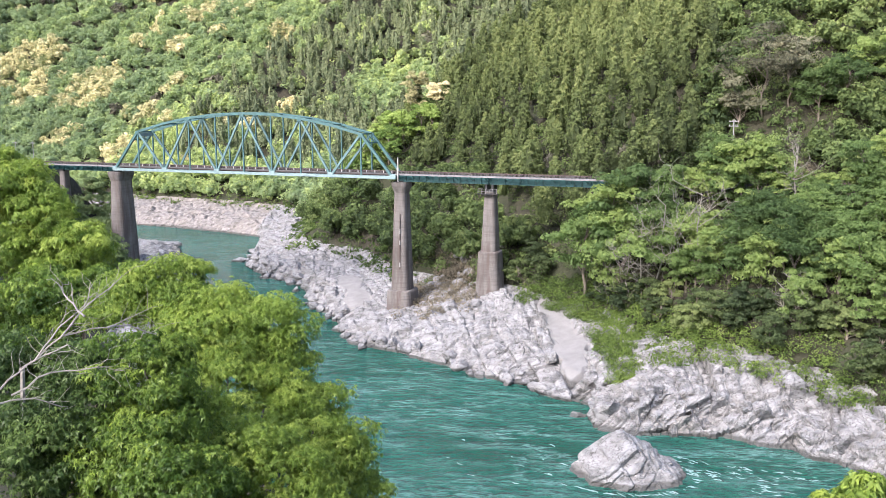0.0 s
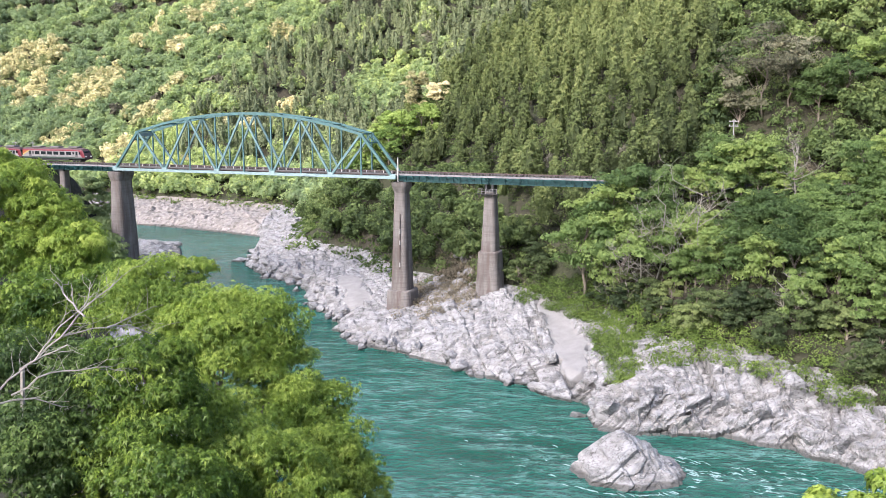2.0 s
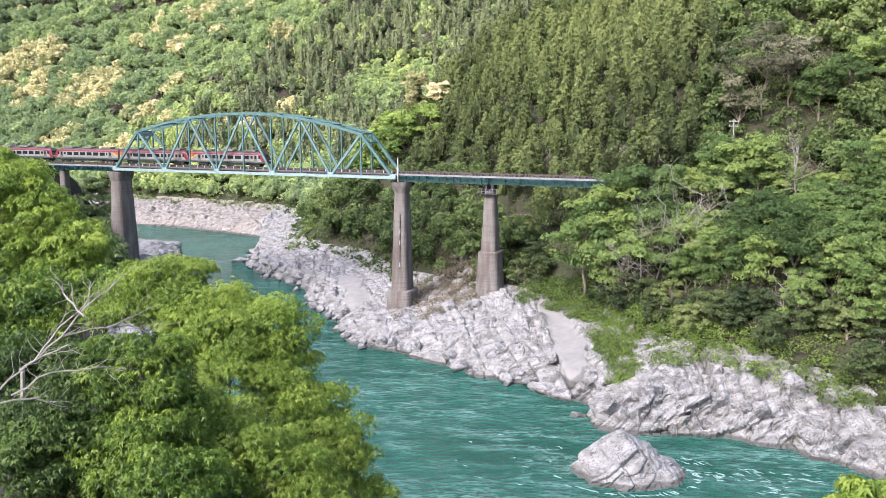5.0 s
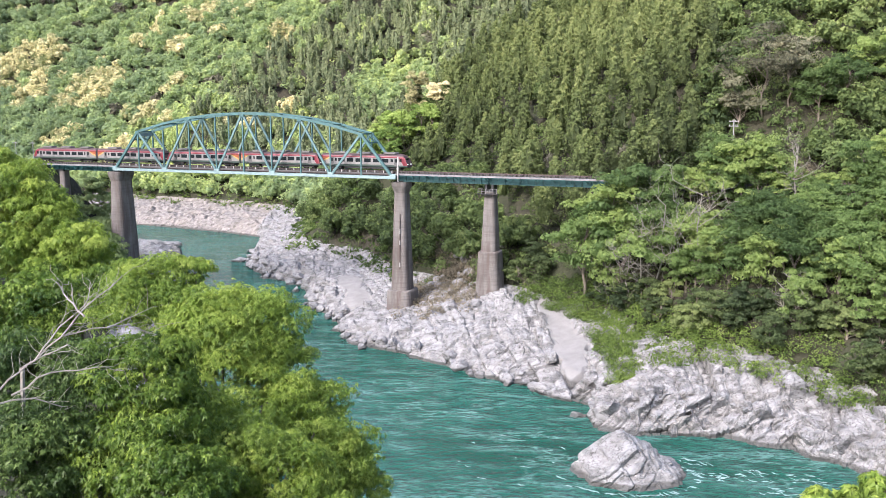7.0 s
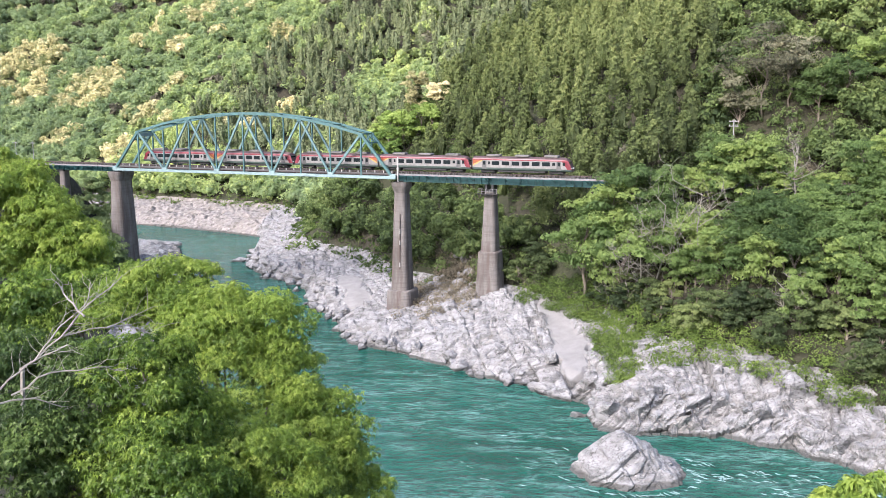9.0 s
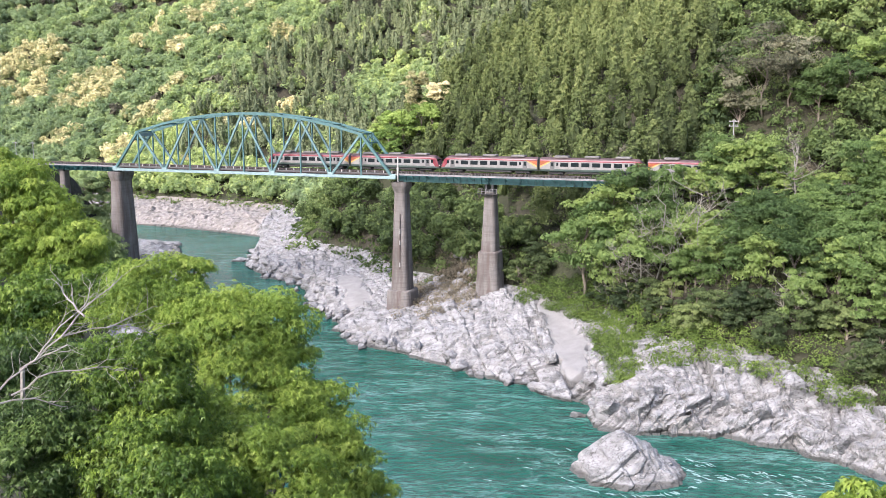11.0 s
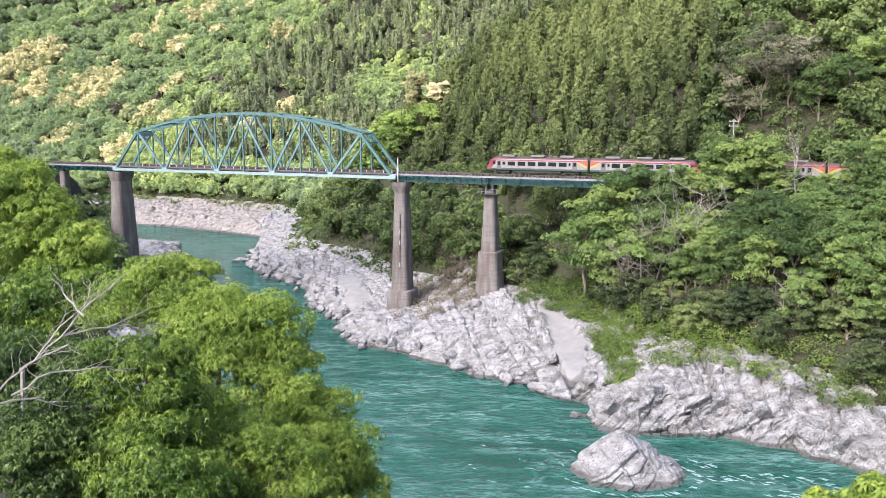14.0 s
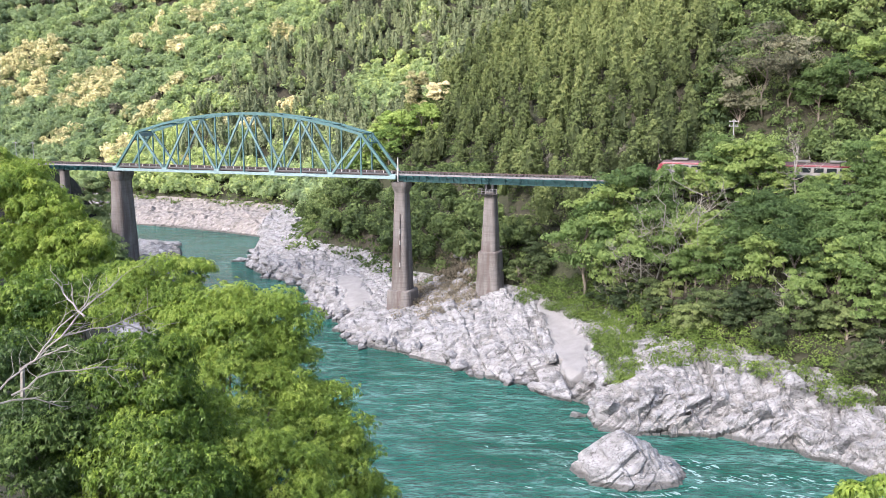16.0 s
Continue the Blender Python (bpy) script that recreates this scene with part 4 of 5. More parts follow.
M_GREYTREE = foliage("greyish_brown_leaves", (0.075, 0.076, 0.046), (0.145, 0.145, 0.088), (0.235, 0.235, 0.148), 0.2, "object")
for x, y, h, sp_, seed in ((66, 178, 19, 7.5, 301), (60.5, 177, 14, 4.6, 302), (71, 177, 15, 5.4, 303)):
    g = single_tree(seed, h, sp_, 4600, 0.36, M_GREYTREE, "greyish brown tree just coming into leaf on the slope", 0.45)
    g.matrix_world = pose(x, y, float(land(np.array([x * 1.0]), np.array([y * 1.0]))[0][0]) - 0.3)
for x, y, h, sp_, seed in ((-9.5, 271, 19, 5.0, 311), (-1.5, 269, 11, 4.2, 312)):
    g = single_tree(seed, h, sp_, 4000, 0.5, M_CREAM, "chinquapin tree in cream yellow blossom on the slope", 0.2)
    g.matrix_world = pose(x, y, float(land(np.array([x * 1.0]), np.array([y * 1.0]))[0][0]) + 1.5)


def bare_tree(x, y, height, seed, label="leafless grey tree with forked twigs"):
    """A dead or late tree: trunk, limbs and twigs alone."""
    rng = np.random.default_rng(seed)
    z = float(land(np.array([x * 1.0]), np.array([y * 1.0]))[0][0])
    root = thing("bare_tree", label, "tree", "leafless trees", at=pose(x, y, z - 0.3))
    bm = bmesh.new()
    tr = bent(bm, rng, (0, 0, 0), (rng.normal() * 0.8, rng.normal() * 0.8, height * 0.8), 0.17, 0.05, 5)
    part("trunk", bm, M_DEAD, root)
    for k in range(9):
        bm = bmesh.new()
        st = tr[1 + k % 5]
        a = rng.uniform(0, 6.28)
        L = height * rng.uniform(0.25, 0.45)
        end = st + np.array([math.cos(a) * L, math.sin(a) * L, L * rng.uniform(0.3, 0.9)])
        pts = bent(bm, rng, st, end, 0.07, 0.02, 4, 0.2)
        for q in pts[1:]:
            for _ in range(3):
                bent(bm, rng, q, q + rng.normal(size=3) * L * 0.22 + np.array([0, 0, L * 0.18]), 0.025, 0.01, 2, 0.2)
        part("limb", bm, M_DEAD, root)
    return root


for x, y, h, seed in ((34, 152, 16, 401), (39, 150, 20, 402), (31, 157, 9, 403), (36, 151, 18, 409), (41.5, 149.5, 18, 410), (46.5, 147.5, 9, 411), (22, 196, 10, 405), (52, 129, 9, 406), (61, 148, 13, 407), (44.5, 146, 20, 408)):
    bare_tree(x, y, h, seed)


# ---- the trees before the camera ----
SWAYING = []


def near_tree(base, tufts, leaf, density, label, seed, trunk_r=0.28, material=M_NEAR, sway=0.5):
    """A tree by its foot and the tufts (x, y, z, radius) of its crown; each bough with its leaves sways on its own."""
    rng = np.random.default_rng(seed)
    bx, by = base
    bz = float(land(np.array([bx]), np.array([by]))[0][0])
    root = thing("tree", label, "tree", "trees before the river", at=pose(bx, by, bz))
    o = np.array([bx, by, bz])
    cen = np.array([tf[:3] for tf in tufts]).mean(0) - o
    bm = bmesh.new()
    fork = cen * np.array([0.6, 0.6, 0.55])
    bent(bm, rng, (0, 0, -0.8), fork, trunk_r, trunk_r * 0.6, 4, 0.06)
    part("trunk", bm, M_BARK, root)
    for tf in tufts:
        c, r = np.array(tf[:3]) - o, tf[3] * 1.3
        bm = bmesh.new()
        bent(bm, rng, fork, c, trunk_r * 0.4, 0.04, 4, 0.1)
        bough = part("bough", bm, M_BARK, root)
        n = int(density * 27 * r * r / (leaf * leaf))
        nb = int(12 + 12 * r)
        bd = on_sphere(rng, nb, -0.6)
        bc = bd * r * rng.uniform(0.55, 0.98, (nb, 1)) * np.array([1, 1, 0.85])
        br = r * rng.uniform(0.20, 0.42, nb)
        of = rng.choice(nb, n, p=br ** 2 / (br ** 2).sum())
        d = on_sphere(rng, n, -0.35)
        p = c + bc[of] + d * (br[of] * rng.choice([1.0, 1.0, 0.9, 1.1, 0.7, 1.2], n))[:, None] * np.array([1.1, 1.1, 0.7])
        d = d * np.array([0.6, 0.6, 1]) + 0.4 * bd[of]
        # Random tone per tuft, plus top light painted in: upward leaves tinted lighter
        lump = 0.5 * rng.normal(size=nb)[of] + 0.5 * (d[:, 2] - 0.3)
        k = 5
        an = (np.arange(k) * 2 * np.pi / k)[None, :] + rng.uniform(0, 6.28, (n, 1)) + rng.normal(size=(n, k)) * 0.3
        axis_ = d + np.array([0, 0, 0.5]) + 0.5 * rng.normal(size=(n, 3))
        axis_ /= np.linalg.norm(axis_, axis=1, keepdims=True)
        e1 = np.cross(axis_, rng.normal(size=(n, 3)))
        e1 /= np.linalg.norm(e1, axis=1, keepdims=True)
        e2 = np.cross(axis_, e1)
        ray_ = np.cos(an)[..., None] * e1[:, None, :] + np.sin(an)[..., None] * e2[:, None, :]
        tip = ray_ + axis_[:, None, :] * rng.uniform(-0.35, 0.3, (n, k, 1))
        tip[..., 2] -= 0.5
        side = np.cross(tip, axis_[:, None, :] + 0.3 * rng.normal(size=(n, k, 3)))
        side /= np.linalg.norm(side, axis=-1, keepdims=True) + 1e-9
        L = leaf * rng.uniform(0.65, 1.25, (n, k, 1))
        b0 = p[:, None, :] + tip * L * 0.12
        v = np.stack([b0 + tip * L * 0.1 + side * L * 0.25, b0 + tip * L + np.array([0, 0, -0.12]) * L, b0 + tip * L * 0.1 - side * L * 0.25], 2).reshape(-1, 3)
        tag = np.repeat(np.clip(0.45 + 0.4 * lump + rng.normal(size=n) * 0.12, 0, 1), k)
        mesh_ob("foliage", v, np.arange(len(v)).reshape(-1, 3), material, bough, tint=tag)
        SWAYING.append((bough, rng.uniform(0, 6.28), rng.uniform(0.5, 0.8), sway * (0.7 + 0.6 * rng.uniform())))
    return root



near_tree((-9.5, 31), [(-10.4, 28.2, 37.3, 1.3), (-9.4, 27.4, 35.9, 1.4), (-10.6, 26.6, 34.7, 1.5), (-8.2, 24.1, 34.9, 1.2), (-8.4, 26.2, 34.3, 1.1)], 0.13, 0.75, "bright green broadleaf tree in fresh leaf on the near bank", 21)
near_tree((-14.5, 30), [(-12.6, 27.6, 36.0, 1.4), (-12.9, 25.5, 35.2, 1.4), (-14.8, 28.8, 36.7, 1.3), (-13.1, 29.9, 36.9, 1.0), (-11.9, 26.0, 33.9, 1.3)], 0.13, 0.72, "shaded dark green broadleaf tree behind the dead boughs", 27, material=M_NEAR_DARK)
near_tree((-7.2, 33), [(-7.2, 28.4, 34.2, 1.3), (-5.4, 27.9, 33.4, 1.1), (-8.7, 30.2, 34.4, 1.0), (-7.3, 28.4, 32.6, 1.1), (-6.1, 28.9, 34.2, 0.8), (-4.4, 27.6, 32.9, 0.9)], 0.125, 0.62, "yellow green broadleaf tree in fresh leaf on the near bank", 25, material=M_NEAR_LIGHT, sway=0.6)
near_tree((-10.5, 42), [(-9.5, 35.8, 34.9, 1.3), (-11.5, 37.9, 37.0, 1.1), (-8.5, 37.0, 35.0, 1.2), (-10.8, 38.0, 35.5, 1.3), (-6.5, 35.5, 34.1, 0.9), (-14.1, 39.0, 38.2, 1.0), (-13.2, 39.3, 37.9, 1.4), (-9.7, 36.8, 36.3, 1.7), (-8.0, 37.6, 36.6, 1.4), (-7.2, 37.0, 35.0, 1.2), (-5.7, 36.1, 32.9, 1.3), (-7.6, 35.0, 33.5, 1.6), (-4.4, 34.2, 31.8, 1.2), (-3.2, 33.6, 30.3, 1.0), (-4.9, 32.6, 31.3, 1.2), (-5.3, 33.2, 33.0, 1.0), (-4.1, 33.4, 31.9, 0.9), (-11.5, 37.1, 36.0, 1.5), (-14.8, 38.6, 37.2, 1.5), (-11.8, 40.1, 38.5, 0.7)], 0.135, 0.52, "light green feathery broadleaf tree reaching out over the river", 22, material=M_NEAR_LIGHT, sway=0.9)
near_tree((-23, 52), [(-24.8, 48.4, 41.4, 1.8), (-22.7, 47.8, 39.7, 1.7), (-24.3, 47.2, 38.2, 2.0), (-21.9, 47.5, 37.6, 1.6), (-20.4, 46.9, 38.8, 1.2), (-25.9, 49.9, 42.6, 1.2), (-20.2, 47.3, 37.8, 1.1), (-23.6, 48.2, 41.2, 1.1)], 0.20, 0.75, "dense light green broadleaf tree on the steep near bank", 23, material=M_NEAR_LIGHT)
near_tree((-19.5, 47), [(-20.7, 42.0, 35.8, 2.1), (-21.4, 40.8, 34.4, 1.9), (-19.1, 43.6, 36.1, 1.6), (-21.3, 45.4, 36.9, 1.2), (-17.8, 43.5, 36.7, 1.2)], 0.19, 0.72, "dark green broadleaf tree in the middle of the near bank", 26)
near_tree((5.6, 13), [(5.2, 10.5, 40.7, 0.17), (5.75, 10.8, 40.85, 0.2), (6.4, 11.3, 40.75, 0.2), (5.6, 11.6, 40.35, 0.22), (6.3, 12.1, 40.2, 0.22)], 0.105, 0.85, "bright yellow green bush at the roadside", 24, 0.08, material=M_NEAR_LIGHT, sway=1.6)


DEAD_BOUGHS = [[(-13.41, 26.2, 37.99), (-12.3, 26.7, 38.88), (-11.03, 27.2, 39.03), (-9.84, 27.7, 39.53)], [(-11.89, 25.8, 39.12), (-11.34, 26.3, 39.91), (-10.31, 26.8, 40.81)], [(-12.63, 25.4, 38.42), (-12.29, 25.9, 39.0), (-11.37, 26.4, 39.98), (-11.36, 26.9, 40.61)], [(-10.14, 25.0, 39.6), (-9.72, 25.5, 39.56), (-9.22, 26.0, 39.16)], [(-13.36, 24.599999999999998, 37.34), (-12.57, 25.099999999999998, 37.34), (-11.96, 25.599999999999998, 36.89)], [(-13.11, 24.2, 37.91), (-12.46, 24.7, 38.54), (-11.46, 25.2, 39.01)], [(-10.28, 23.799999999999997, 40.24), (-10.95, 24.299999999999997, 40.63), (-11.48, 24.799999999999997, 41.03)], [(-12.36, 23.4, 38.01), (-11.42, 23.9, 38.53), (-10.3, 24.4, 38.54), (-9.66, 24.9, 38.3)]]
dead = thing("dead_tree", "grey leafless boughs of a dead tree among the leaves", "tree", at=pose(-13.5, 26.5, float(land(np.array([-13.5]), np.array([26.5]))[0][0])))
rng = np.random.default_rng(77)
o = np.array(dead.matrix_world.translation)
bm = bmesh.new()
bent(bm, rng, (0, 0, -0.5), np.array(DEAD_BOUGHS[0][0]) - o, 0.14, 0.07, 5, 0.06)
part("trunk", bm, M_DEAD, dead)
for line in DEAD_BOUGHS:
    bm = bmesh.new()
    for k, (a, b) in enumerate(zip(line, line[1:])):
        a, b = np.array(a) - o, np.array(b) - o
        pts = bent(bm, rng, a, b, 0.032 - 0.007 * k, 0.025 - 0.007 * k, 3, 0.1)
        for q in pts[1:]:
            for _ in range(2):
                bent(bm, rng, q, q + (b - a) * 0.35 + rng.normal(size=3) * 0.35, 0.009, 0.004, 3, 0.2)
    part("bough", bm, M_DEAD, dead)


# ---- the bridge: x runs along the track, y away from the near side, z up from the water ----
TRACK = pose(TRACK_AT[0], TRACK_AT[1], 0, 0, 0, math.degrees(math.atan2(TRACK_DIR[1], TRACK_DIR[0])))
S0, PANEL, SIDE = -78.1, 7.54, 2.6
BOTTOM = 32.35


def top_z(i):
    return 45.9 - 4.4 * ((i - 5) / 4) ** 2


def truss_bridge():
    root = thing("truss_bridge", "blue-green painted steel arched truss railway bridge span", "bridge", at=TRACK)
    X = [S0 + PANEL * i for i in range(11)]
    for y in (-SIDE, SIDE):
        bm = bmesh.new()
        beam(bm, (X[0] - 0.5, y, BOTTOM), (X[10] + 0.5, y, BOTTOM), 0.45, 0.62)
        part("bottom_chord", bm, M_PALE, root, "pale blue bottom chord")
        bm = bmesh.new()
        for i in range(1, 9):
            beam(bm, (X[i], y, top_z(i)), (X[i + 1], y, top_z(i + 1)), 0.5, 0.55)
        part("top_chord", bm, M_TEAL, root)
        for i, j in ((0, 1), (10, 9)):
            part("end_post", beam(bmesh.new(), (X[i], y, BOTTOM), (X[j], y, top_z(j)), 0.5, 0.55), M_TEAL, root)
        for i in range(1, 10):
            part("vertical", beam(bmesh.new(), (X[i], y, BOTTOM), (X[i], y, top_z(i)), 0.28, 0.30), M_TEAL, root)
        for i in range(1, 9):
            a, b = ((X[i], y, top_z(i)), (X[i + 1], y, BOTTOM)) if i % 2 else ((X[i], y, BOTTOM), (X[i + 1], y, top_z(i + 1)))
            part("diagonal", beam(bmesh.new(), a, b, 0.34, 0.46 if 1 < i < 8 else 0.5), M_DIAG, root)
        for i in range(0, 11, 2):
            bm = bmesh.new()
            box(bm, X[i] - 0.75, X[i] + 0.75, y - 0.26, y + 0.26, BOTTOM - 0.38, BOTTOM + 0.75, 0.12)
            part("gusset_plate", bm, M_PALE, root)
        for i in range(1, 10, 2):
            bm = bmesh.new()
            box(bm, X[i] - 0.6, X[i] + 0.6, y - 0.28, y + 0.28, top_z(i) - 0.75, top_z(i) + 0.2, 0.12)
            part("gusset_plate", bm, M_TEAL, root)
        for i in range(1, 10, 2):
            bm = bmesh.new()
            box(bm, X[i] - 0.22, X[i] + 0.22, y - 0.25, y + 0.25, BOTTOM - 0.33, BOTTOM + 0.4)
            part("node_plate", bm, M_PALE, root)
    for i in range(1, 10):
        part("top_strut", beam(bmesh.new(), (X[i], -SIDE, top_z(i)), (X[i], SIDE, top_z(i)), 0.25, 0.3), M_TEAL, root)
    for i in range(1, 9):
        for a in (-1, 1):
            part("top_brace", beam(bmesh.new(), (X[i], a * SIDE, top_z(i)), (X[i + 1], -a * SIDE, top_z(i + 1)), 0.14, 0.14), M_TEAL, root)
    for i, k in ((1, -1), (9, 1)):
        bm = bmesh.new()
        lo, hi = top_z(i) - 1.9, top_z(i)
        ox = k * 1.9 * PANEL / (top_z(i) - BOTTOM)
        beam(bm, (X[i] + ox, -SIDE, lo), (X[i] + ox, SIDE, lo), 0.25, 0.3)
        for n in range(4):
            ya, yb = -SIDE + n * SIDE / 2, -SIDE + (n + 1) * SIDE / 2
            za, zb = (lo, hi) if n % 2 else (hi, lo)
            beam(bm, (X[i] + (ox if za == lo else 0), ya, za), (X[i] + (ox if zb == lo else 0), yb, zb), 0.16, 0.16)
        part("portal_frame", bm, M_TEAL, root)
    bm = bmesh.new()
    box(bm, X[1] - 0.15, X[1] + 0.15, -SIDE + 0.3, SIDE - 0.3, top_z(1) - 1.15, top_z(1) - 0.2, 0.05)
    part("portal_plate", bm, M_PALE, root)
    for i in range(11):
        bm = bmesh.new()
        box(bm, X[i] - 0.2, X[i] + 0.2, -SIDE + 0.24, SIDE - 0.24, BOTTOM - 0.25, BOTTOM + 0.25)
        part("floor_beam", bm, M_TEAL, root)
    for y in (-0.8, 0.8):
        bm = bmesh.new()
        box(bm, X[0], X[10], y - 0.15, y + 0.15, BOTTOM + 0.254, BOTTOM + 0.75)
        part("stringer", bm, M_TRACK, root)
    return root


def railway_track(name, s0, s1):
    """Sleepers and two rails, from s0 to s1 along the line."""
    root = thing(name, "single railway track of brown rails and sleepers", "railway track", at=TRACK)
    bm = bmesh.new()
    n = int((s1 - s0) / 0.72)
    for k in range(n):
        x = s0 + (k + 0.5) * (s1 - s0) / n
        box(bm, x - 0.12, x + 0.12, -1.1, 1.1, RAIL - 0.55, RAIL - 0.15)
    tagged(part("track_bed", bm, M_TRACK, root), kind="stuff")
    for y in (-0.57, 0.57):
        bm = bmesh.new()
        box(bm, s0, s1, y - 0.035, y + 0.035, RAIL - 0.145, RAIL)
        part("rail", bm, M_TRACK, root)


def walkway(s0, s1, y, z, post_gap, edge_mat, label, posts=M_POST):
    root = thing("walkway", label, "walkway", at=TRACK)
    bm = bmesh.new()
    box(bm, s0, s1, y - 0.45, y + 0.45, z - 0.34, z)
    part("deck", bm, edge_mat, root)
    n = int((s1 - s0) / post_gap)
    for k in range(n + 1):
        x = s0 + 0.3 + k * (s1 - s0 - 0.6) / n
        bm = bmesh.new()
        box(bm, x - 0.10, x + 0.10, y - 0.42, y - 0.30, z, z + 0.48)
        part("post", bm, posts, root)
    for h in (0.2, 0.4):
        bm = bmesh.new()
        box(bm, s0, s1, y - 0.395, y - 0.345, z + h, z + h + 0.05)
        part("handrail", bm, M_GREYRAIL, root)
    return root


def girder_span(s0, s1, depth, label):
    root = thing("girder_span", label, "girder bridge", at=TRACK)
    top = RAIL - 0.60
    for y in (-0.95, 0.95):
        bm = bmesh.new()
        box(bm, s0, s1, y - 0.03, y + 0.03, top - depth, top)
        part("web", bm, M_GIRDER, root)
        for z in (top - 0.06, top - depth - 0.04):
            bm = bmesh.new()
            box(bm, s0, s1, y - 0.28, y + 0.28, z, z + 0.05)
            part("flange", bm, M_GIRDER, root)
        n = int((s1 - s0) / 1.55)
        for k in range(n + 1):
            x = s0 + 0.15 + k * (s1 - s0 - 0.3) / n
            bm = bmesh.new()
            sg = -1 if y < 0 else 1
            box(bm, x - 0.05, x + 0.05, min(y + sg * 0.031, y + sg * 0.24), max(y + sg * 0.031, y + sg * 0.24), top - depth + 0.02, top - 0.07)
            part("stiffener", bm, M_GIRDER, root)
    n = int((s1 - s0) / 3.1)
    for k in range(n + 1):
        x = s0 + 0.4 + k * (s1 - s0 - 0.8) / n
        bm = bmesh.new()
        beam(bm, (x, -0.9, top - 0.2), (x, -2.5, top - 0.1), 0.12, 0.12)
        beam(bm, (x, -0.95, top - 0.95), (x, -2.4, top - 0.15), 0.1, 0.1)
        part("bracket", bm, M_GIRDER, root)
    return root


def pier(s, z0, z1, half_t, half_b, wide_t, wide_b, label, plinth=None, cap=True, deep=4):
    """A tapered concrete pier with rounded ends: half lengths along the track, wide across it."""
    root = thing("bridge_pier", label, "bridge pier", "bridge piers", at=TRACK @ pose(s, 0, 0))
    def ring(bm, z, a, b, n=20):
        vs = []
        for k in range(n):
            an = 2 * math.pi * k / n
            c, s_ = math.cos(an), math.sin(an)
            e = 0.45
            vs.append(bm.verts.new((a * math.copysign(abs(c) ** e, c), b * math.copysign(abs(s_) ** e, s_), z)))
        return vs
    def loft(levels):
        bm = bmesh.new()
        rs = [ring(bm, *l) for l in levels]
        for p, q in zip(rs, rs[1:]):
            for k in range(len(p)):
                bm.faces.new((p[k], p[(k + 1) % len(p)], q[(k + 1) % len(p)], q[k]))
        bm.faces.new(rs[-1])
        bm.faces.new(rs[0][::-1])
        return bm
    zc = z1 - (2.3 if cap else 0.0)
    part("shaft", loft([(z0, half_b, wide_b), (zc, half_t, wide_t)]), M_CONC, root)
    if cap:
        part("cap", loft([(zc + 0.004, half_t + 0.02, wide_t + 0.02), (zc + 1.5, half_t + 0.5, wide_t + 0.5), (z1, half_t + 0.55, wide_t + 0.55)]), M_CONC, root)
    if plinth:
        part("plinth", loft([(z0 - deep, half_b + plinth[0] + 0.06 * deep, wide_b + plinth[0] + 0.05 * deep), (z0 + plinth[1] - 0.25, half_b + plinth[0], wide_b + plinth[0]), (z0 + plinth[1], half_b + plinth[0] - 0.15, wide_b + plinth[0] - 0.15)]), M_CONC, root)
    for z in np.arange(z0 + 1.7, zc - 0.5, 1.7):
        f = (z - z0) / (zc - z0)
        a, b = half_b + (half_t - half_b) * f, wide_b + (wide_t - wide_b) * f
        part("lift_joint", loft([(z, a + 0.012, b + 0.012), (z + 0.10, a + 0.012, b + 0.012)]), M_CONC, root)
    bm = bmesh.new()
    for y in (-0.95, 0.95):
        box(bm, -0.9, 0.9, y - 0.35, y + 0.35, z1 + 0.002, z1 + 0.35)
    part("bearing", bm, M_DARK, root)
    return root


truss_bridge()
railway_track("railway_track", -240, 190)
walkway(S0, S0 + 10 * PANEL, -2.05, RAIL - 0.35, 2.0, M_GREYRAIL, "narrow maintenance walkway with pale railing posts on the truss")
walkway(S0 + 10 * PANEL + 0.6, 46, -2.3, RAIL - 0.42, 1.2, M_WALK, "grey concrete maintenance walkway with dark posts beside the track", M_GREYRAIL)
walkway(-103, S0 - 0.6, -2.3, RAIL - 0.42, 1.2, M_WALK, "grey concrete maintenance walkway beside the track on the near bank", M_GREYRAIL)
girder_span(S0 + 10 * PANEL + 0.7, 18.4, 1.55, "dark teal steel plate girder approach span")
girder_span(18.6, 46, 1.55, "dark teal steel plate girder span reaching the wooded slope")
girder_span(-101, S0 - 0.7, 1.35, "dark steel plate girder span on the near bank")
pier(S0 - 0.7, 3.0, 31.6, 1.6, 2.5, 2.5, 3.5, "tall tapered grey brown concrete bridge pier")
pier(S0 + 10 * PANEL + 0.9, 6.4, 31.3, 1.3, 2.1, 1.65, 2.35, "tall tapered concrete pier on a round plinth among river rocks", (0.75, 1.4))
pier(18.5, 17.0, 29.9, 1.1, 1.75, 1.3, 2.0, "reddish brown concrete bridge pier on the rocky slope", (0.45, 0.5), False, 13)
pier(-97.3, 12.0, 31.4, 0.9, 1.2, 1.0, 1.4, "short dark concrete pier among the trees", None, False)


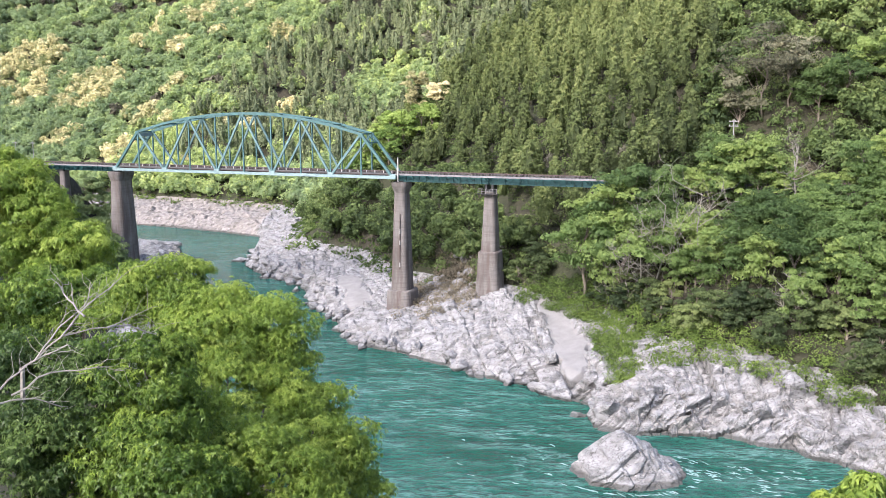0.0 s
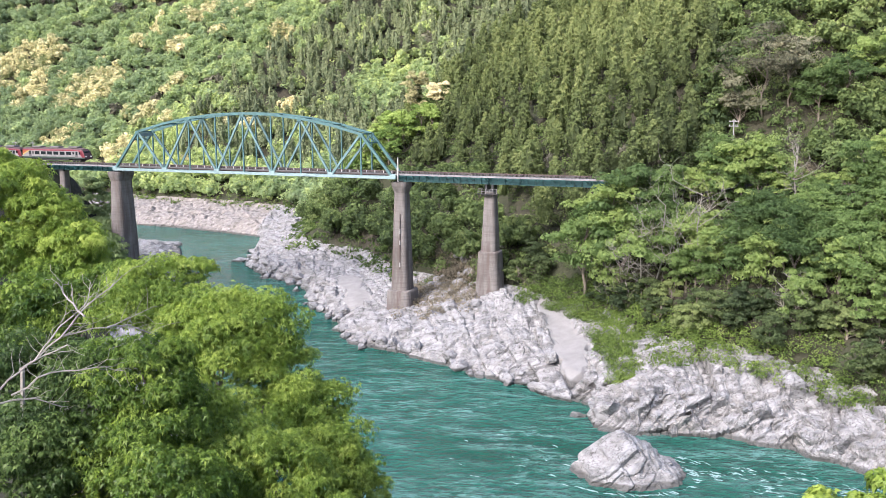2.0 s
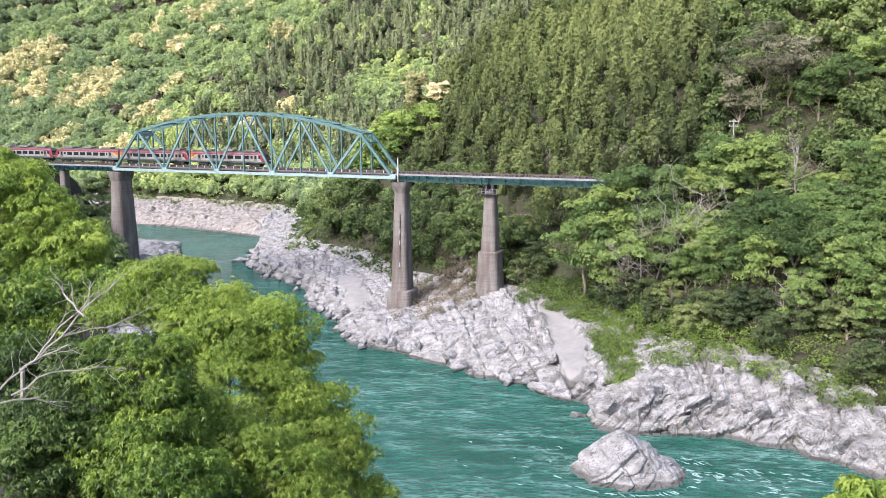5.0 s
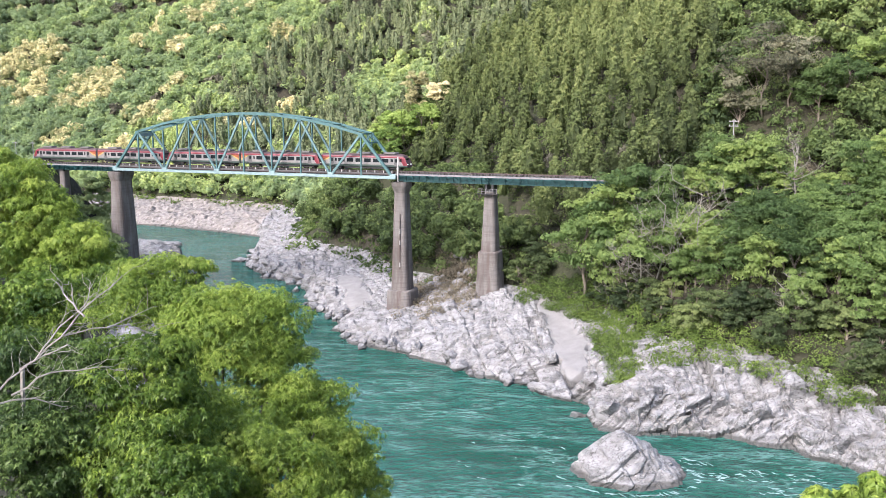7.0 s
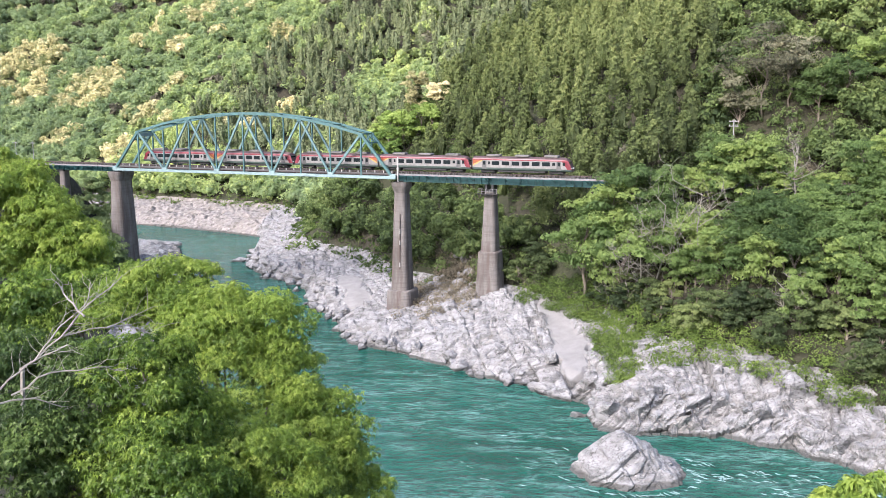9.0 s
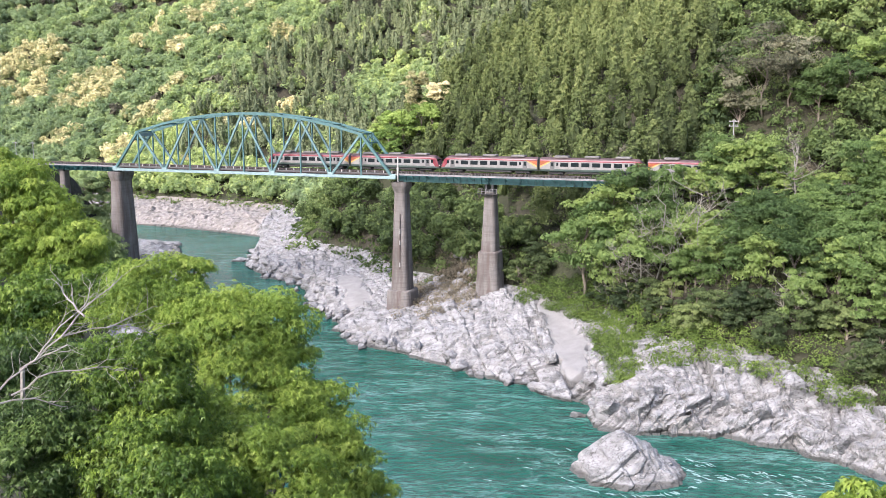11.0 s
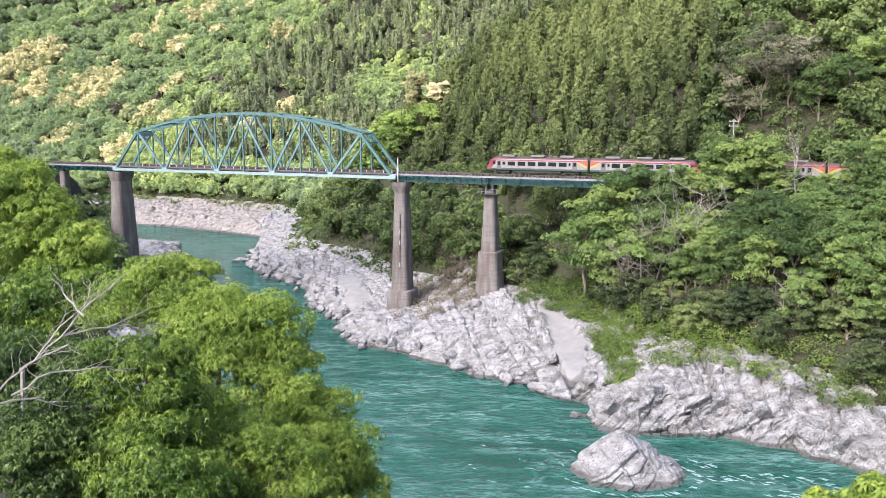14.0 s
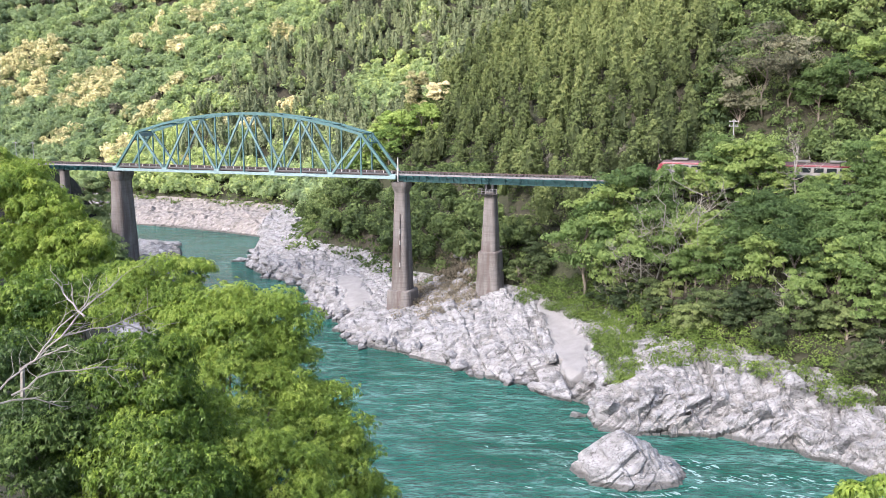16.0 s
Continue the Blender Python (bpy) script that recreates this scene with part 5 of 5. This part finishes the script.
def utility_pole(x, y, height, label, arms=2, thick=0.14):
    z = float(land(np.array([x * 1.0]), np.array([y * 1.0]))[0][0])
    root = thing("utility_pole", label, "utility pole", "poles by the railway", at=pose(x, y, z - 0.3, 0, 0, -22))
    bm = bmesh.new()
    limb(bm, (0, 0, 0), (0, 0, height), thick, thick * 0.7, 10)
    part("pole", bm, M_UNIT, root)
    for k in range(arms):
        bm = bmesh.new()
        zz = height - 0.5 - 0.9 * k
        box(bm, -0.9, 0.9, -0.2, -0.1, zz, zz + 0.12)
        arm = part("cross_arm", bm, M_UNIT, root)
        for xx in (-0.75, -0.3, 0.3, 0.75):
            bm = bmesh.new()
            limb(bm, (xx, -0.15, zz + 0.12), (xx, -0.15, zz + 0.36), 0.07, 0.05, 8)
            part("insulator", bm, M_POST, arm)
    return root


utility_pole(55.8, 165, 12.3, "slim grey utility pole with two cross arms above the track")
utility_pole(79, 160, 6.6, "slim grey post half hidden by trees", 0, 0.1)
utility_pole(-107.5, 224.5, 6, "slim post beside the track on the near bank", 1, 0.1)
utility_pole(-113, 226.5, 6, "slim post beside the track on the near bank", 1, 0.1)
utility_pole(62, 150.6, 5.5, "short grey post beside the railway embankment", 0, 0.1)
marker = thing("signal_post", "white painted post at the end of the truss", "post", at=TRACK @ pose(-1.3, -3.05, 0))
bm = bmesh.new()
box(bm, -0.1, 0.1, -0.1, 0.1, 31.5, 36.7)
part("post", bm, M_POST, marker)
bm = bmesh.new()
box(bm, -0.22, 0.22, -0.16, -0.104, 33.9, 34.6)
part("plate", bm, M_POST, marker)

pipe = thing("drain_pipe", "white patched drain pipe on the pier face", "pipe", at=TRACK @ pose(S0 + 10 * PANEL + 1.3, 0, 0))
bm = bmesh.new()
limb(bm, (0, -2.28, 12.5), (0, -1.91, 24.5), 0.09, 0.09, 8)
part("pipe", bm, M_TRACK, pipe)
for z in (20.2, 17.8, 13.0):
    bm = bmesh.new()
    y = -2.30 + (z - 12.5) * 0.031
    limb(bm, (0, y, z), (0, y + 0.031, z + 1.0), 0.12, 0.12, 8)
    part("sleeve", bm, M_POST, pipe)

ladder = thing("pier_ladder", "rusty pale steel ladder fixed to the pier", "ladder", at=TRACK @ pose(S0 - 0.75, 0, 0))
for x in (-0.22, 0.22):
    bm = bmesh.new()
    beam(bm, (x - 0.4, -2.27, 12), (x, -1.70, 29.2), 0.06, 0.06)
    part("stile", bm, M_WALK, ladder)
for k in range(46):
    f = (k + 0.5) / 46
    bm = bmesh.new()
    box(bm, -0.22 - 0.4 * (1 - f), 0.22 - 0.4 * (1 - f), -2.30 + 0.57 * f, -2.24 + 0.57 * f, 12 + 17.2 * f, 12.06 + 17.2 * f)
    part("rung", bm, M_WALK, ladder)

stand = thing("pier_platform", "small railed steel platform round the pier top", "platform", at=TRACK @ pose(18.5, 0, 0))
bm = bmesh.new()
box(bm, -2.1, 2.1, -2.4, -1.2, 29.45, 29.6)
part("floor", bm, M_DARK, stand)
for x in np.linspace(-2.0, 2.0, 6):
    bm = bmesh.new()
    box(bm, x - 0.04, x + 0.04, -2.38, -2.3, 29.6, 30.6)
    part("post", bm, M_WALK, stand)
for z in (30.05, 30.55):
    bm = bmesh.new()
    box(bm, -2.05, 2.05, -2.37, -2.31, z, z + 0.06)
    part("handrail", bm, M_WALK, stand)
for x in (-0.7, 0.7):
    bm = bmesh.new()
    box(bm, x - 0.25, x + 0.25, -1.2, 1.2, 29.9, 31.5)
    part("support_block", bm, M_DARK, stand)


# ---- foam on the rapids ----
FOAM = []
rng = np.random.default_rng(91)
for k in range(200):
    u = (0.04, 0.12, 0.3, 0.36, 0.55, 0.72, 0.8, 0.94)[k % 8]
    cx, cy = 32 + 25 * u + rng.normal() * 1.3, 108.5 - 10 * u - (0.5, 4.5, 2.5, 7.0, 1.0, 5.0, 2.0, 4.0)[k % 8] + rng.normal() * 0.8
    if k < 14:
        cx, cy = rng.uniform(2, 21), rng.uniform(98, 124)
    elif k < 66:
        a = rng.uniform(-2.6, 0.9)
        cx, cy = 24 + 8.6 * math.cos(a), 103 + 5.6 * math.sin(a)
    # one ragged, curved ribbon of foam
    L, w, bow = rng.uniform(0.2, 0.75), rng.uniform(0.04, 0.13), rng.normal() * 0.35
    bm = bmesh.new()
    edge = []
    for n in range(9):
        u = n / 4 - 1
        mid, half = bow * L * (u * u - 0.4) + 0.04 * rng.normal(), w * math.sin(math.pi * (n + 0.3) / 8.6) * rng.uniform(0.35, 1.4)
        edge.append((bm.verts.new((L * u, mid - half, 0)), bm.verts.new((L * u, mid + half, 0.02))))
    for (a, b), (c, d) in zip(edge, edge[1:]):
        bm.faces.new((a, c, d, b))
    me = bpy.data.meshes.new("foam_patch")
    bm.to_mesh(me)
    bm.free()
    me.materials.append(M_FOAM)
    ob = tagged(new("foam_patch", me), "broken white foam drifting on the river", "foam", "foam on the rapids")
    turn = rng.uniform(-60, 0)
    ob.matrix_world = pose(cx, cy, 0.03, 0, 0, turn)
    FOAM.append((ob, cx, cy, turn, rng.uniform(0.05, 0.3) if k >= 66 or k < 14 else 0.02))


# ---- the train ----
CAR, PITCH = 20.8, 21.3


def railcar():
    """One car, its driving cab at the +x end; the origin is on the rails below its middle."""
    root = thing("railcar", "silver diesel railcar with red roof band and orange end panels", "train car", "cars of the express train")
    prof = [(1.20, 0.78), (1.38, 0.92), (1.42, 1.22), (1.42, 2.78), (1.40, 2.98), (1.33, 3.12), (1.10, 3.34), (0.0, 3.56)]
    half = prof + [(-y, z) for y, z in prof[-2::-1]]
    bm = bmesh.new()
    rings = []
    L = CAR / 2
    for x, k in ((-L, 0.0), (-L + 0.15, 0.0), (L - 1.9, 0.0), (L - 0.9, 0.35), (L, 1.0)):
        vs = []
        for y, z in half:
            up = max(0.0, (z - 1.5) / 2.06)
            sh = 1.0 - (0.14 * k) * (0.4 + up)
            zz = z - 0.25 * k * up if z > 2.9 else z
            vs.append(bm.verts.new((x - 1.1 * k * up ** 1.3, y * sh * (0.985 if x == -L else 1), zz)))
        rings.append(vs)
    segm = [2, 2, 0, 1, 1, 3, 3]
    segm = segm + segm[::-1]
    for r, (p, q) in enumerate(zip(rings, rings[1:])):
        for k in range(len(p) - 1):
            f = bm.faces.new((p[k], q[k], q[k + 1], p[k + 1]))
            f.material_index = segm[k] if not (r >= 3 and segm[k] == 0) else 1
        f = bm.faces.new((p[0], p[-1], q[-1], q[0]))
        f.material_index = 2
    bm.faces.new(rings[0]).material_index = 0
    bm.faces.new(rings[-1][::-1]).material_index = 3
    bmesh.ops.recalc_face_normals(bm, faces=bm.faces)
    part("body", bm, [M_SILVER, M_RED, M_SKIRT, M_ROOF], root)
    for sgn in (-1, 1):
        def panel(name, x0, x1, z0, z1, m, lab="", t=0.012, bev=0.0):
            bm = bmesh.new()
            y0, y1 = sorted((sgn * 1.40, sgn * (1.42 + t)))
            box(bm, x0, x1, y0, y1, z0, z1, bev)
            return part(name, bm, m, root, lab)
        for k in range(6):
            x = -6.2 + k * 2.12
            panel("window", x, x + 1.6, 1.80, 2.6, M_GLASS, "dark tinted window")
        panel("window", 6.5, 7.1, 1.95, 2.55, M_GLASS, "small dark window")
        panel("window", -7.0, -6.6, 1.95, 2.55, M_GLASS, "small dark window")
        for x in (7.35, -8.3):
            d = panel("door", x, x + 0.95, 1.02, 2.72, M_DOOR, "dark grey passenger door")
            bm = bmesh.new()
            y0, y1 = sorted((sgn * 1.41, sgn * 1.437))
            box(bm, x + 0.22, x + 0.73, y0, y1, 1.85, 2.6)
            part("door_window", bm, M_GLASS, d)
        panel("window", 8.6, 9.1, 1.95, 2.6, M_GLASS, "cab side window")
        panel("stripe", -L + 0.1, L - 2.0, 1.16, 1.30, M_SKIRT, "dark green stripe", 0.008)
        panel("stripe", -L + 0.1, L - 2.0, 2.86, 2.94, M_RED, "thin red stripe", 0.002)
        for nm, pts, m in (("end_panel", ((-L + 0.05, 2.8), (-L + 2.0, 2.8), (-L + 0.05, 1.9)), M_ORANGE), ("end_panel", ((-L + 0.05, 1.85), (-L + 2.1, 2.8), (-L + 2.4, 2.8), (-L + 0.05, 1.55)), M_YELLOW),
                           ("cab_panel", ((L - 2.0, 2.8), (L - 0.95, 2.8), (L - 0.9, 1.3)), M_RED)):
            bm = bmesh.new()
            a = [bm.verts.new((x, sgn * 1.426, z)) for x, z in pts]
            b = [bm.verts.new((x, sgn * 1.41, z)) for x, z in pts]
            bm.faces.new(a)
            bm.faces.new(b[::-1])
            for k in range(len(a)):
                bm.faces.new((a[k], a[k - 1], b[k - 1], b[k]))
            bmesh.ops.recalc_face_normals(bm, faces=bm.faces)
            part(nm, bm, m, root)
    for x in (-7.6, -1.5, 4.6):
        bm = bmesh.new()
        box(bm, x, x + 2.9, -0.95, 0.95, 3.45, 3.92, 0.12)
        part("roof_unit", bm, M_RUNIT, root, "grey roof air conditioner")
    bm = bmesh.new()
    box(bm, L - 1.25, L - 0.55, -0.95, 0.95, 2.15, 2.75, 0.05)
    part("windscreen", bm, M_GLASS, root)
    for y in (-0.85, 0.85):
        bm = bmesh.new()
        box(bm, L - 0.28, L + 0.03, y - 0.18, y + 0.18, 1.35, 1.55, 0.04)
        part("headlight", bm, M_LAMP, root)
    bm = bmesh.new()
    box(bm, -L - 0.23, -L + 0.02, -0.55, 0.55, 1.0, 3.1)
    part("gangway", bm, M_DARK, root)
    bm = bmesh.new()
    box(bm, -5.0, 5.0, -1.15, 1.15, 0.35, 0.85, 0.08)
    part("underframe_box", bm, M_DARK, root)
    for x in (-7.2, 7.2):
        bm = bmesh.new()
        box(bm, x - 1.5, x + 1.5, -1.0, 1.0, 0.32, 0.70, 0.06)
        bogie = part("bogie", bm, M_DARK, root)
        for wx_ in (x - 1.05, x + 1.05):
            for y in (-0.6, 0.6):
                bm = bmesh.new()
                bmesh.ops.create_cone(bm, cap_ends=True, segments=20, radius1=0.42, radius2=0.42, depth=0.13, matrix=pose(wx_, y, 0.42, 90))
                part("wheel", bm, M_DARK, bogie)
    return root


SPEED, HEAD0 = 17.79, -124.4


def car_pose(k, t, flip):
    s = HEAD0 + SPEED * t - 0.14 * max(0.0, t - 12) ** 2 - PITCH * (k + 0.5) + 0.25
    return TRACK @ pose(s, 0, RAIL, 0, 0, 180 if flip else 0)


first = railcar()
FLIPS = (False, False, True, False, True)
CARS = [first] + [copy_thing(first, car_pose(k, 0, FLIPS[k])) for k in range(1, 5)]


# ---- everything that moves ----
def motions():
    times = [0, 3, 6, 9, 12, 13, 14, 15, 16]
    for k, car in enumerate(CARS):
        walk(car, [(t, car_pose(k, t, FLIPS[k])) for t in times])
    for bough, ph, rate, amp in SWAYING:
        rows = []
        for n in range(33):
            t = n * 0.5
            a = amp * (math.sin(ph + 2.0 * rate * t) + 0.5 * math.sin(2 * ph + 3.7 * rate * t))
            b = amp * (math.cos(ph + 1.7 * rate * t) * 0.7)
            rows.append((t, pose(0, 0, 0, a * 0.7, b * 0.9, 0)))
        walk(bough, rows)
    walk(water, [(t, pose(0.16 * t, -0.12 * t, 0)) for t in (0, 4, 8, 12, 16)])
    for ob, x, y, turn, v in FOAM:
        walk(ob, [(t, pose(x + v * (t - 8) * 0.8, y - v * (t - 8) * 0.6, 0.03, 0, 0, turn + 2 * math.sin(t))) for t in range(0, 17, 2)])


motions()
